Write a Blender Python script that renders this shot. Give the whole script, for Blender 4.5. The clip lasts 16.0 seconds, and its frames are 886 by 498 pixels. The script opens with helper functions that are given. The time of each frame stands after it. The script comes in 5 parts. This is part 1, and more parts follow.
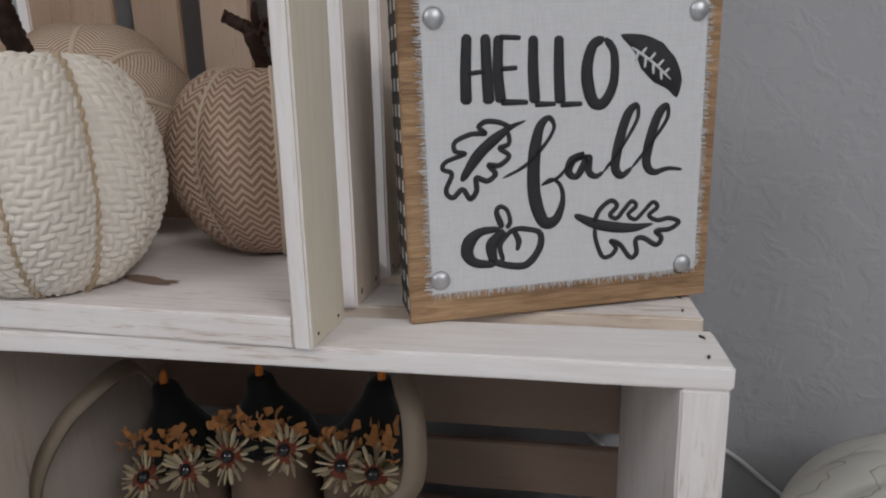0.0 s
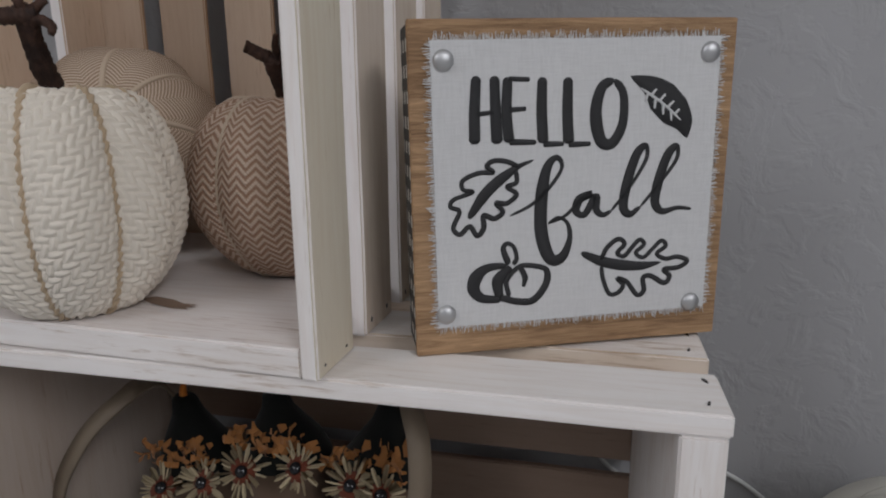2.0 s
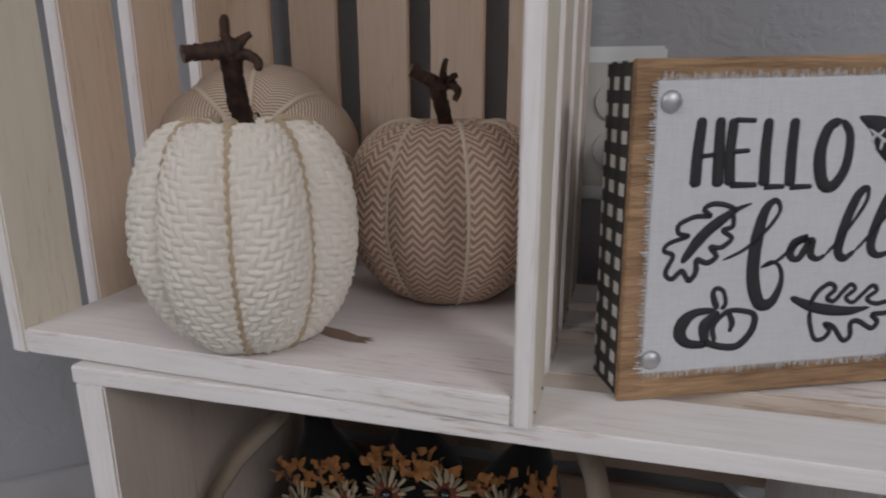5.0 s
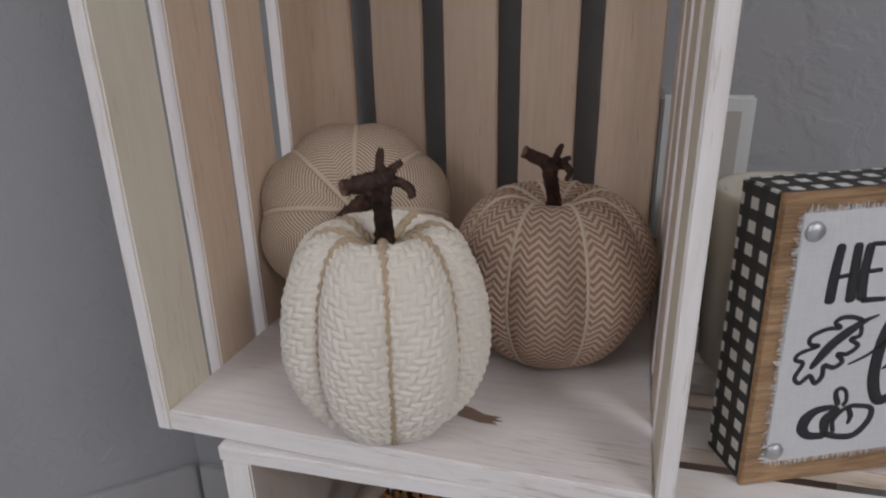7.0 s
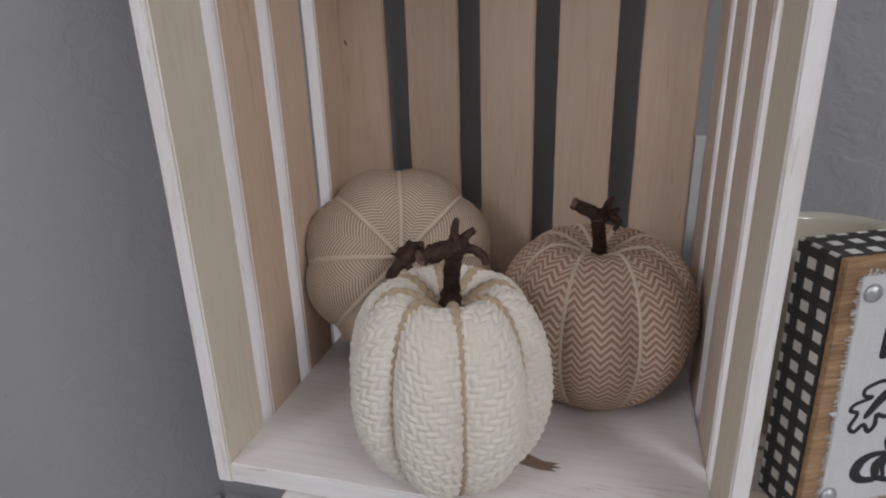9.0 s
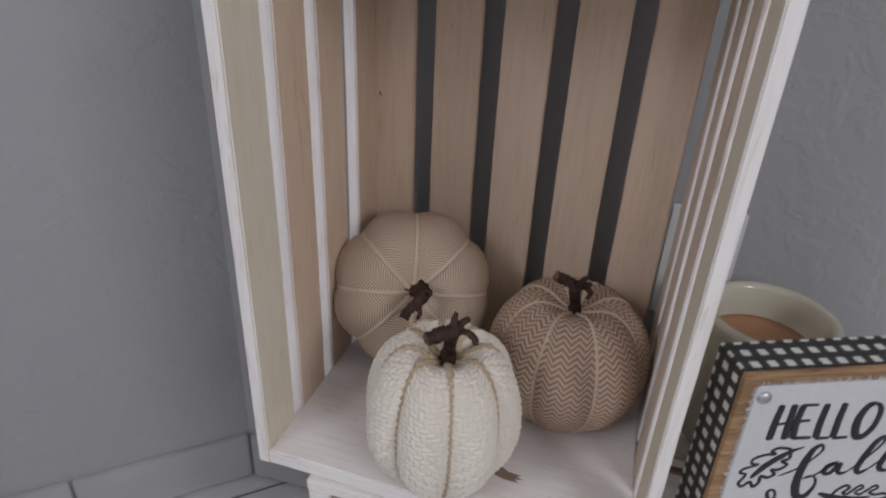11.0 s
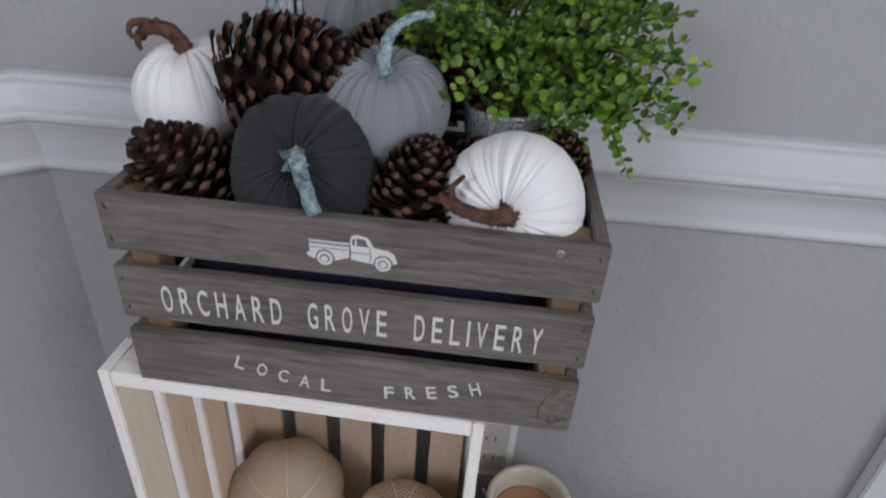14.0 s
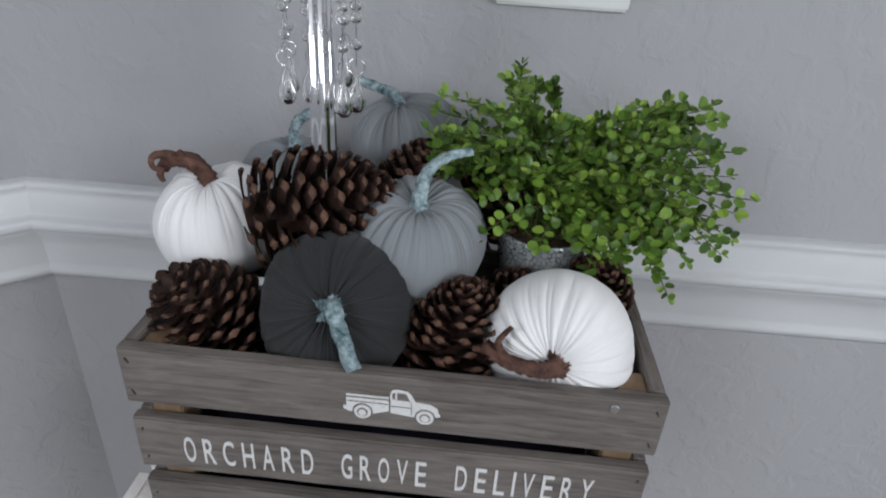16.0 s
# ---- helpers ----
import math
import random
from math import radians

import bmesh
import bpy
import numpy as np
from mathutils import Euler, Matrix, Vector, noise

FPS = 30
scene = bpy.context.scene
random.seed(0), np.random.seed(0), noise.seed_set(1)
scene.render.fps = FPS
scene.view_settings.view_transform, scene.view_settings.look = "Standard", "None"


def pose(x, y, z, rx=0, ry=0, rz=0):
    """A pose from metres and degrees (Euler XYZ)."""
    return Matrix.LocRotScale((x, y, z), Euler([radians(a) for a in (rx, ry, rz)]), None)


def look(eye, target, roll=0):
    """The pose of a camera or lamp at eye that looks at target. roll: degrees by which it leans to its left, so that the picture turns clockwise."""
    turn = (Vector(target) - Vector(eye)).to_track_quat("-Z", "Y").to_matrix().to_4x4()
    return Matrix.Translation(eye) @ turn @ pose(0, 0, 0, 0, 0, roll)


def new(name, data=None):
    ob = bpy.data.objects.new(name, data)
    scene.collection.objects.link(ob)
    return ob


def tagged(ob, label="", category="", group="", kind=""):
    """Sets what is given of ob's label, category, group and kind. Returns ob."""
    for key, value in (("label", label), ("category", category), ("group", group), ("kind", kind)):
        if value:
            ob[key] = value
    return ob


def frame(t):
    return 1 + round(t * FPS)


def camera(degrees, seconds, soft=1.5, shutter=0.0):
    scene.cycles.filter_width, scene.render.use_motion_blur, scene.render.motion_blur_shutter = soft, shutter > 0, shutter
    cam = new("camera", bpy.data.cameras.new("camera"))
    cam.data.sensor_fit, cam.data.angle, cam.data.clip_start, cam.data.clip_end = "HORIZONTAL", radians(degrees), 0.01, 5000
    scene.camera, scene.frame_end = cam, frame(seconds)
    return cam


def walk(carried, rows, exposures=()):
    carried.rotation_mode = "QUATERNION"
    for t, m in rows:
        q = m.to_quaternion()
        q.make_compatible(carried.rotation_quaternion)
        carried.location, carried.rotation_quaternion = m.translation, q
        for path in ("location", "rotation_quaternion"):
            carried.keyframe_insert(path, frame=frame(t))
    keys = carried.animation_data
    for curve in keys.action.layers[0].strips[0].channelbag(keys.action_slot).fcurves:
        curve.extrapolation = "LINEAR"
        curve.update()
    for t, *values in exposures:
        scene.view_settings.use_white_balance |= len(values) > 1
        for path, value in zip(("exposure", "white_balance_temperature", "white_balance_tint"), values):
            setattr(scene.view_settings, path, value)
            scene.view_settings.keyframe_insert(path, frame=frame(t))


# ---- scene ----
cam = camera(70.5, 16.0, soft=2.0, shutter=0.5)
PATH = [
    (0, (0.12, -0.256, 0.432), (-0.296, 1.644, -0.035), -1.0),
    (0.5, (0.128, -0.251, 0.44), (-0.343, 1.636, -0.028), -0.5),
    (1, (0.131, -0.253, 0.451), (-0.346, 1.637, 0.005), -0.6),
    (1.5, (0.131, -0.255, 0.453), (-0.369, 1.625, -0.012), -0.6),
    (2, (0.131, -0.255, 0.45), (-0.372, 1.625, -0.011), -0.3),
    (2.5, (0.126, -0.255, 0.45), (-0.37, 1.63, 0.003), 0.0),
    (3, (0.118, -0.256, 0.455), (-0.38, 1.63, 0.014), 0.5),
    (3.5, (0.105, -0.259, 0.457), (-0.405, 1.625, 0.022), 0.5),
    (4, (0.087, -0.262, 0.459), (-0.433, 1.621, 0.03), 0.2),
    (4.5, (0.067, -0.266, 0.465), (-0.493, 1.603, 0.027), 0.4),
    (5, (0.037, -0.265, 0.476), (-0.524, 1.586, -0.032), 0.0),
    (7.5, (-0.045, -0.278, 0.587), (-0.591, 1.513, -0.118), -1.3),
    (8, (-0.051, -0.276, 0.598), (-0.597, 1.514, -0.107), -0.9),
    (8.5, (-0.057, -0.277, 0.604), (-0.615, 1.512, -0.095), -1.4),
    (9, (-0.08, -0.287, 0.605), (-0.578, 1.519, -0.094), -1.7),
    (11.5, (-0.049, -0.352, 0.827), (-0.556, 1.282, -0.208), 3.0),
    (12, (-0.015, -0.371, 0.932), (-0.518, 1.207, -0.189), 2.4),
    (12.5, (-0.002, -0.364, 1.029), (-0.448, 1.187, -0.153), 3.6),
    (13, (0.0, -0.346, 1.084), (-0.357, 1.206, -0.126), 4.2),
    (13.5, (-0.004, -0.34, 1.124), (-0.256, 1.288, -0.01), 4.2),
    (14, (-0.012, -0.344, 1.157), (-0.162, 1.34, 0.089), 4.2),
    (14.5, (-0.031, -0.349, 1.179), (-0.109, 1.372, 0.163), 4.0),
    (15, (-0.046, -0.337, 1.189), (-0.095, 1.413, 0.223), 4.1),
    (15.5, (-0.054, -0.313, 1.197), (-0.15, 1.436, 0.232), 3.7),
    (16, (-0.056, -0.293, 1.207), (-0.186, 1.451, 0.236), 3.8),
]
walk(cam, [(t, look(eye, target, roll)) for t, eye, target, roll in PATH],
     exposures=[(0, -0.2, 6540, 11), (1, -0.33, 6540, 11), (5, -0.39, 6490, 13), (9, -0.2, 6430, 13), (12.5, -0.19, 6350, 13), (16, 0.2, 6280, 9)])

# ---------------------------------------------------------------- world and light
world = bpy.data.worlds.new("sky")
world.use_nodes = True
scene.world = world
wn = world.node_tree
sky = wn.nodes.new("ShaderNodeTexSky")
sky.sky_type, sky.sun_disc, sky.sun_elevation, sky.sun_rotation = "NISHITA", False, radians(50), radians(200)
wn.links.new(sky.outputs[0], wn.nodes["Background"].inputs[0])
wn.nodes["Background"].inputs[1].default_value = 0.1


def window_light(name, at, target, sx, sy, watts, colour):
    data = bpy.data.lights.new(name, "AREA")
    data.shape, data.size, data.size_y, data.energy, data.color = "RECTANGLE", sx, sy, watts, colour
    ob = new(name, data)
    ob.matrix_basis = look(at, target)
    return ob


window_light("window_daylight", (-1.5, -2.258, 1.99), (0.5, -1.9, 1.2), 1.45, 0.72, 32, (0.95, 0.97, 1.0))
window_light("east_window_daylight", (2.04, -1.875, 1.99), (0.0, -1.5, 1.2), 1.5, 0.72, 43, (0.97, 0.98, 1.0))


# ---------------------------------------------------------------- materials
class Nodes:
    """Short calls for shader nodes."""

    def __init__(self, name):
        self.mat = bpy.data.materials.new(name)
        self.mat.use_nodes = True
        self.tree = self.mat.node_tree
        self.bsdf = self.tree.nodes["Principled BSDF"]

    def put(self, sock, value):
        if isinstance(value, bpy.types.NodeSocket):
            self.tree.links.new(value, sock)
        else:
            sock.default_value = value

    def add(self, kind, ins=(), **props):
        node = self.tree.nodes.new("ShaderNode" + kind)
        for k, v in props.items():
            if k == "operation":
                node.operation = v
            elif k == "blend_type":
                node.blend_type = v
            elif k == "feature":
                node.feature = v
        for k, v in dict(ins).items():
            self.put(node.inputs[k], v)
        return node

    def math(self, op, a, b=0.0, c=0.0):
        return self.add("Math", {0: a, 1: b, 2: c}, operation=op).outputs[0]

    def coord(self, which="Object", scale=(1, 1, 1), jitter=True):
        co = self.add("TexCoord").outputs[which]
        if jitter:
            rnd = self.math("MULTIPLY", self.add("ObjectInfo").outputs["Random"], 7.3)
            co = self.add("VectorMath", {0: co, 1: rnd}, operation="ADD").outputs[0]
        return self.add("Mapping", {"Vector": co, "Scale": scale}).outputs[0]

    def noise(self, co, scale, detail=4.0, rough=0.55, distort=0.0):
        return self.add("TexNoise", {"Vector": co, "Scale": scale, "Detail": detail, "Roughness": rough, "Distortion": distort}).outputs["Fac"]

    def ramp(self, fac, stops):
        node = self.add("ValToRGB", {0: fac})
        els = node.color_ramp.elements
        while len(els) < len(stops):
            els.new(0.5)
        for e, (p, c) in zip(els, stops):
            e.position = p
            e.color = (*c, 1) if len(c) == 3 else c
        return node.outputs[0]

    def mix(self, fac, a, b, mode="MIX"):
        node = self.tree.nodes.new("ShaderNodeMix")
        node.data_type, node.blend_type = "RGBA", mode
        for i, v in ((0, fac), (6, a), (7, b)):
            if isinstance(v, tuple) and len(v) == 3:
                v = (*v, 1)
            self.put(node.inputs[i], v)
        return node.outputs[2]

    def bump(self, height, strength=0.3, dist=0.001, normal=None):
        ins = {"Height": height, "Strength": strength, "Distance": dist}
        if normal is not None:
            ins["Normal"] = normal
        return self.add("Bump", ins).outputs[0]

    def out(self, colour=None, rough=0.6, normal=None, metal=0.0, spec=None):
        if colour is not None:
            self.put(self.bsdf.inputs["Base Color"], (*colour, 1) if isinstance(colour, tuple) and len(colour) == 3 else colour)
        self.put(self.bsdf.inputs["Roughness"], rough)
        self.put(self.bsdf.inputs["Metallic"], metal)
        if spec is not None:
            self.put(self.bsdf.inputs["Specular IOR Level"], spec)
        if normal is not None:
            self.put(self.bsdf.inputs["Normal"], normal)
        return self.mat


def grey(v):
    return (v, v, v)


def whitewash(name, paint, bare, cover, contrast=1.0):
    """Thin white paint over pine, worn through in a few scrapes along the grain (local x)."""
    n = Nodes(name)
    grain = n.noise(n.coord(scale=(1.0, 14.0, 14.0)), 16.0, 5, 0.6, 0.3)
    fine = n.noise(n.coord(scale=(1.0, 30.0, 30.0)), 40.0, 3)
    broad = n.noise(n.coord(scale=(1.0, 2.2, 2.2)), 7.0, 4, 0.6)
    scrape = n.noise(n.coord(scale=(1.0, 12.0, 12.0)), 30.0, 6, 0.7, 0.25)
    wear = n.math("ADD", n.math("MULTIPLY", scrape, 0.65), n.math("MULTIPLY", broad, 0.45))
    lo = 0.52 + 0.2 * cover
    k = n.math("MULTIPLY", n.ramp(wear, [(lo, grey(0)), (lo + 0.1, grey(1))]), 0.65)
    thin = tuple(0.82 * a + 0.18 * b for a, b in zip(paint, bare))
    body = n.mix(n.ramp(broad, [(0.35, grey(0)), (0.68, grey(contrast))]), paint, thin)
    body = n.mix(n.math("MULTIPLY", n.ramp(grain, [(0.45, grey(0)), (0.75, grey(1))]), 0.3 * contrast), body, bare)
    col = n.mix(k, body, n.mix(grain, bare, tuple(c * 0.6 for c in bare)))
    streak = n.noise(n.coord(scale=(1.0, 17.0, 17.0)), 22.0, 5, 0.65, 0.2)
    col = n.mix(n.math("MULTIPLY", n.ramp(streak, [(0.65, grey(0)), (0.7, grey(1))]), 0.34 if cover < 0.57 else 0.6), col, tuple(c * 0.85 for c in bare))
    h = n.math("ADD", n.math("MULTIPLY", fine, 0.5), grain)
    return n.out(col, 0.6, n.bump(h, 0.3, 0.0005), spec=0.3)


def plain_wood(name, light, dark, scale=1.0, rough=0.6, bump=0.5):
    n = Nodes(name)
    grain = n.noise(n.coord(scale=(1.0, 12.0, 12.0)), 18.0 * scale, 6, 0.7, 0.6)
    fine = n.noise(n.coord(scale=(1.0, 30.0, 30.0)), 50.0 * scale, 3)
    broad = n.noise(n.coord(scale=(1.0, 1.5, 1.5)), 9.0, 3)
    k = n.math("ADD", n.math("MULTIPLY", grain, 0.75), n.math("MULTIPLY", broad, 0.35))
    col = n.ramp(k, [(0.36, dark), (0.72, light)])
    col = n.mix(n.math("MULTIPLY", fine, 0.35), col, dark)
    return n.out(col, rough, n.bump(n.math("ADD", grain, fine), bump, 0.0006), spec=0.3)


def plaster(name, colour):
    n = Nodes(name)
    co = n.coord(jitter=False)
    a = n.noise(co, 30.0, 4, 0.55, 0.5)
    b = n.noise(co, 18.0, 2)
    flat = n.ramp(a, [(0.47, grey(0)), (0.6, grey(1))])
    h = n.math("ADD", flat, n.math("MULTIPLY", n.noise(co, 240.0, 2), 0.15))
    stain = n.noise(co, 2.2, 3)
    col = n.mix(n.math("MULTIPLY", stain, 0.25), colour, tuple(c * 0.86 for c in colour))
    return n.out(col, 0.75, n.bump(n.math("ADD", h, n.math("MULTIPLY", b, 0.5)), 0.34, 0.0022), spec=0.25)


def painted(name, colour, rough=0.4, scuff=0.12):
    n = Nodes(name)
    co = n.coord()
    a, b = n.noise(co, 70.0, 3), n.noise(co, 9.0, 3)
    col = n.mix(n.math("MULTIPLY", b, scuff * 2), colour, tuple(c * 0.75 for c in colour))
    return n.out(col, n.math("MULTIPLY_ADD", a, 0.2, rough - 0.1), n.bump(a, 0.12, 0.0006))


def fabric(name, colour, rough=0.95, weave=1500.0):
    n = Nodes(name)
    co = n.coord()
    a = n.noise(co, weave, 2)
    b = n.noise(co, 22.0, 3)
    col = n.mix(n.math("MULTIPLY", b, 0.35), colour, tuple(c * 0.7 for c in colour))
    n.put(n.bsdf.inputs["Sheen Weight"], 0.15)
    return n.out(col, rough, n.bump(a, 0.25, 0.0004), spec=0.15)


def linen(name, colour):
    """Plain cloth whose crossing threads can just be told apart."""
    n = Nodes(name)
    a = n.noise(n.coord(scale=(1.0, 16.0, 1.0)), 110.0, 2)
    b = n.noise(n.coord(scale=(16.0, 1.0, 1.0)), 110.0, 2)
    c = n.noise(n.coord(), 18.0, 3)
    h = n.math("ADD", a, b)
    col = n.mix(n.ramp(n.math("MULTIPLY", h, 0.5), [(0.38, grey(0.35)), (0.6, grey(0))]), colour, tuple(q * 0.7 for q in colour))
    col = n.mix(n.math("MULTIPLY", c, 0.25), col, tuple(q * 0.82 for q in colour))
    return n.out(col, 0.95, n.bump(h, 0.35, 0.0006), spec=0.12)


def chevron(name, period, pitch, slope, c1, c2, sharp=0.12, bump=0.6, rough=0.95):
    """Zigzag weave from the cloth's own metres (u across a gore, v along it)."""
    n = Nodes(name)
    uv = n.add("TexCoord").outputs["UV"]
    wob = n.noise(n.add("Mapping", {"Vector": uv}).outputs[0], 160.0, 2)
    sep = n.add("SeparateXYZ", {0: uv})
    u, v = sep.outputs[0], sep.outputs[1]
    tri = n.math("PINGPONG", u, period / 2)
    line = n.math("ADD", v, n.math("ADD", n.math("MULTIPLY", tri, slope), n.math("MULTIPLY", wob, pitch * 0.35)))
    wave = n.math("SINE", n.math("MULTIPLY", line, 2 * math.pi / pitch))
    k = n.ramp(n.math("MULTIPLY_ADD", wave, 0.5, 0.5), [(0.5 - sharp, grey(0)), (0.5 + sharp, grey(1))])
    thread = n.math("SINE", n.math("MULTIPLY", n.math("SUBTRACT", v, n.math("MULTIPLY", tri, slope)), 2 * math.pi / (pitch * 0.45)))
    dirt = n.noise(n.coord(), 25.0, 3)
    col = n.mix(k, c1, c2)
    col = n.mix(n.math("MULTIPLY_ADD", thread, 0.1, 0.12), col, tuple(c * 0.55 for c in c1))
    col = n.mix(n.math("MULTIPLY", dirt, 0.2), col, tuple(c * 0.7 for c in c1))
    h = n.math("ADD", wave, n.math("MULTIPLY", thread, 0.6))
    return n.out(col, rough, n.bump(h, bump, pitch * 0.18), spec=0.15)


def bark(name, dark, light, scale=1.0):
    n = Nodes(name)
    co = n.coord()
    a, b = n.noise(co, 160.0 * scale, 5, 0.7), n.noise(co, 35.0 * scale, 3)
    col = n.ramp(n.math("ADD", n.math("MULTIPLY", a, 0.6), n.math("MULTIPLY", b, 0.4)), [(0.38, dark), (0.66, light)])
    return n.out(col, 0.7, n.bump(n.math("ADD", a, b), 0.8, 0.0012), spec=0.3)


def gingham(name, cell):
    n = Nodes(name)
    sep = n.add("SeparateXYZ", {0: n.coord(jitter=False)})
    s = [n.math("GREATER_THAN", n.math("FRACT", n.math("DIVIDE", n.math("ADD", sep.outputs[i], o), cell)), 0.5) for i, o in ((0, 0.0), (1, 0.0045), (2, 0.001))]
    return n, s


BARE = (0.5, 0.34, 0.21)
M = {
    "edge": whitewash("whitewashed pine edge", (0.89, 0.855, 0.84), BARE, 0.5, 0.6),
    "white": whitewash("whitewashed pine", (0.89, 0.855, 0.835), BARE, 0.52, 0.7),
    "floorboard": whitewash("whitewashed pine board", (0.9, 0.86, 0.85), (0.56, 0.4, 0.32), 0.54, 0.7),
    "tan": whitewash("thinly washed pine", (0.70, 0.55, 0.425), (0.48, 0.3, 0.17), 0.58, 0.95),
    "wash": whitewash("pinkish washed pine", (0.73, 0.63, 0.535), (0.48, 0.32, 0.2), 0.55, 0.95),
    # darker copy of the whitewash, with the left end board's shade coloured in
    "shaded_end": whitewash("washed pine with shade in its colour", (0.48, 0.41, 0.355), (0.36, 0.25, 0.17), 0.6, 0.9),
    "red_edge": whitewash("reddish pine edge", (0.62, 0.4, 0.26), (0.42, 0.2, 0.1), 0.5, 0.95),
    "cream": whitewash("cream stained pine", (0.75, 0.69, 0.57), (0.56, 0.42, 0.27), 0.6, 0.9),
    # bare pine, its brown deepened to hold the lying crate's inside shade
    "shaded_bare_pine": whitewash("bare pine in a shaded dark tone", (0.3, 0.215, 0.165), (0.2, 0.13, 0.09), 0.6, 0.9),
    "grey_wood": plain_wood("weathered grey wood", (0.245, 0.215, 0.195), (0.056, 0.048, 0.043)),
    "raw_wood": plain_wood("raw pine", (0.25, 0.17, 0.105), (0.13, 0.085, 0.05)),
    "oak": plain_wood("oak veneer", (0.64, 0.41, 0.23), (0.13, 0.065, 0.03), 1.5, bump=0.9),
    "wall": plaster("knockdown wall paint", (0.385, 0.384, 0.394)),
    "ceiling": plaster("ceiling paint", (0.75, 0.75, 0.74)),
    "trim": painted("white trim paint", (0.61, 0.62, 0.63), 0.42),
    "tile": painted("white floor tile", (0.58, 0.58, 0.58), 0.25, 0.3),
    "base_tile": painted("pale grey skirting tile", (0.5, 0.49, 0.49), 0.4, 0.6),
    "grout": painted("dark grout", (0.1, 0.1, 0.105), 0.9),
    "weave": fabric("cream basket-weave wool", (0.79, 0.725, 0.635), weave=900.0),
    "rope": fabric("jute rope", (0.5, 0.385, 0.265), weave=700.0),
    "cord": fabric("cotton piping cord", (0.64, 0.52, 0.4), weave=900.0),
    "zigzag": chevron("brown and cream zigzag cloth", 0.0125, 0.0053, 0.98, (0.42, 0.255, 0.175), (0.78, 0.625, 0.505), 0.28),
    "twill": chevron("beige herringbone twill", 0.034, 0.0024, 0.62, (0.4, 0.285, 0.205), (0.83, 0.68, 0.545), 0.3, 0.5),
    "stem": bark("dark twig bark", (0.02, 0.011, 0.009), (0.09, 0.045, 0.03)),
    "cut_wood": bark("pale cut wood", (0.07, 0.035, 0.025), (0.3, 0.18, 0.12), 3.0),
    "nail": painted("dark nail head", (0.03, 0.028, 0.026), 0.5),
    "black": painted("black paint", (0.032, 0.032, 0.034), 0.9),
    "canvas": linen("white canvas", (0.68, 0.68, 0.685)),
}


# ---------------------------------------------------------------- building helpers
def thing(name, label, category, m=None, group="", kind=""):
    ob = new(name)
    ob.empty_display_size = 0.05
    ob.matrix_basis = m if m is not None else Matrix()
    return tagged(ob, label, category, group, kind)


def part(name, bm, material, parent, label="", m=None, smooth=False):
    """One mesh object under a thing or a part."""
    if isinstance(bm, bpy.types.Mesh):
        me = bm
    else:
        me = bpy.data.meshes.new(name)
        bm.to_mesh(me)
        bm.free()
        if smooth:
            me.polygons.foreach_set("use_smooth", [True] * len(me.polygons))
        for one in material if isinstance(material, (list, tuple)) else [material]:
            me.materials.append(one)
    ob = new(name, me)
    ob.parent = parent
    if m is not None:
        ob.matrix_basis = m
    return tagged(ob, label)


def grid_mesh(name, pts, material, closed_u=True, uv=None, smooth=True):
    """A mesh from a (rows, columns, 3) array of points; columns may close."""
    rows, cols = pts.shape[:2]
    n_c = cols if closed_u else cols - 1
    j, i = np.meshgrid(np.arange(rows - 1), np.arange(n_c), indexing="ij")
    i2 = (i + 1) % cols
    faces = np.stack([j * cols + i, (j + 1) * cols + i, (j + 1) * cols + i2, j * cols + i2], -1).reshape(-1, 4)
    me = bpy.data.meshes.new(name)
    me.vertices.add(rows * cols)
    me.vertices.foreach_set("co", pts.reshape(-1).astype(np.float32))
    me.loops.add(len(faces) * 4)
    me.loops.foreach_set("vertex_index", faces.reshape(-1).astype(np.int32))
    me.polygons.add(len(faces))
    me.polygons.foreach_set("loop_start", np.arange(0, len(faces) * 4, 4, dtype=np.int32))
    if smooth:
        me.polygons.foreach_set("use_smooth", np.ones(len(faces), dtype=bool))
    if uv is not None:
        me.uv_layers.new(name="cloth").data.foreach_set("uv", uv.reshape(-1).astype(np.float32))
    me.update()
    me.validate()
    me.materials.append(material)
    return me


def basis(ax, ay, at):
    """The pose whose local x and y point along ax and ay."""
    x, y = Vector(ax).normalized(), Vector(ay).normalized()
    z = x.cross(y)
    return Matrix(((x.x, y.x, z.x, at[0]), (x.y, y.y, z.y, at[1]), (x.z, y.z, z.z, at[2]), (0, 0, 0, 1)))


def box(bm, lo, hi, bevel=0.0, mat_index=0):
    got = bmesh.ops.create_cube(bm, size=1)["verts"]
    c, s = [(a + b) / 2 for a, b in zip(lo, hi)], [b - a for a, b in zip(lo, hi)]
    for v in got:
        v.co = Vector([v.co[k] * s[k] + c[k] for k in range(3)])
    faces = {f for v in got for f in v.link_faces}
    if bevel:
        got = bmesh.ops.bevel(bm, geom=list({e for v in got for e in v.link_edges}), offset=bevel, segments=2, affect="EDGES")
        faces |= set(got["faces"])
    for f in faces:
        if f.is_valid:
            f.material_index = mat_index
    return bm


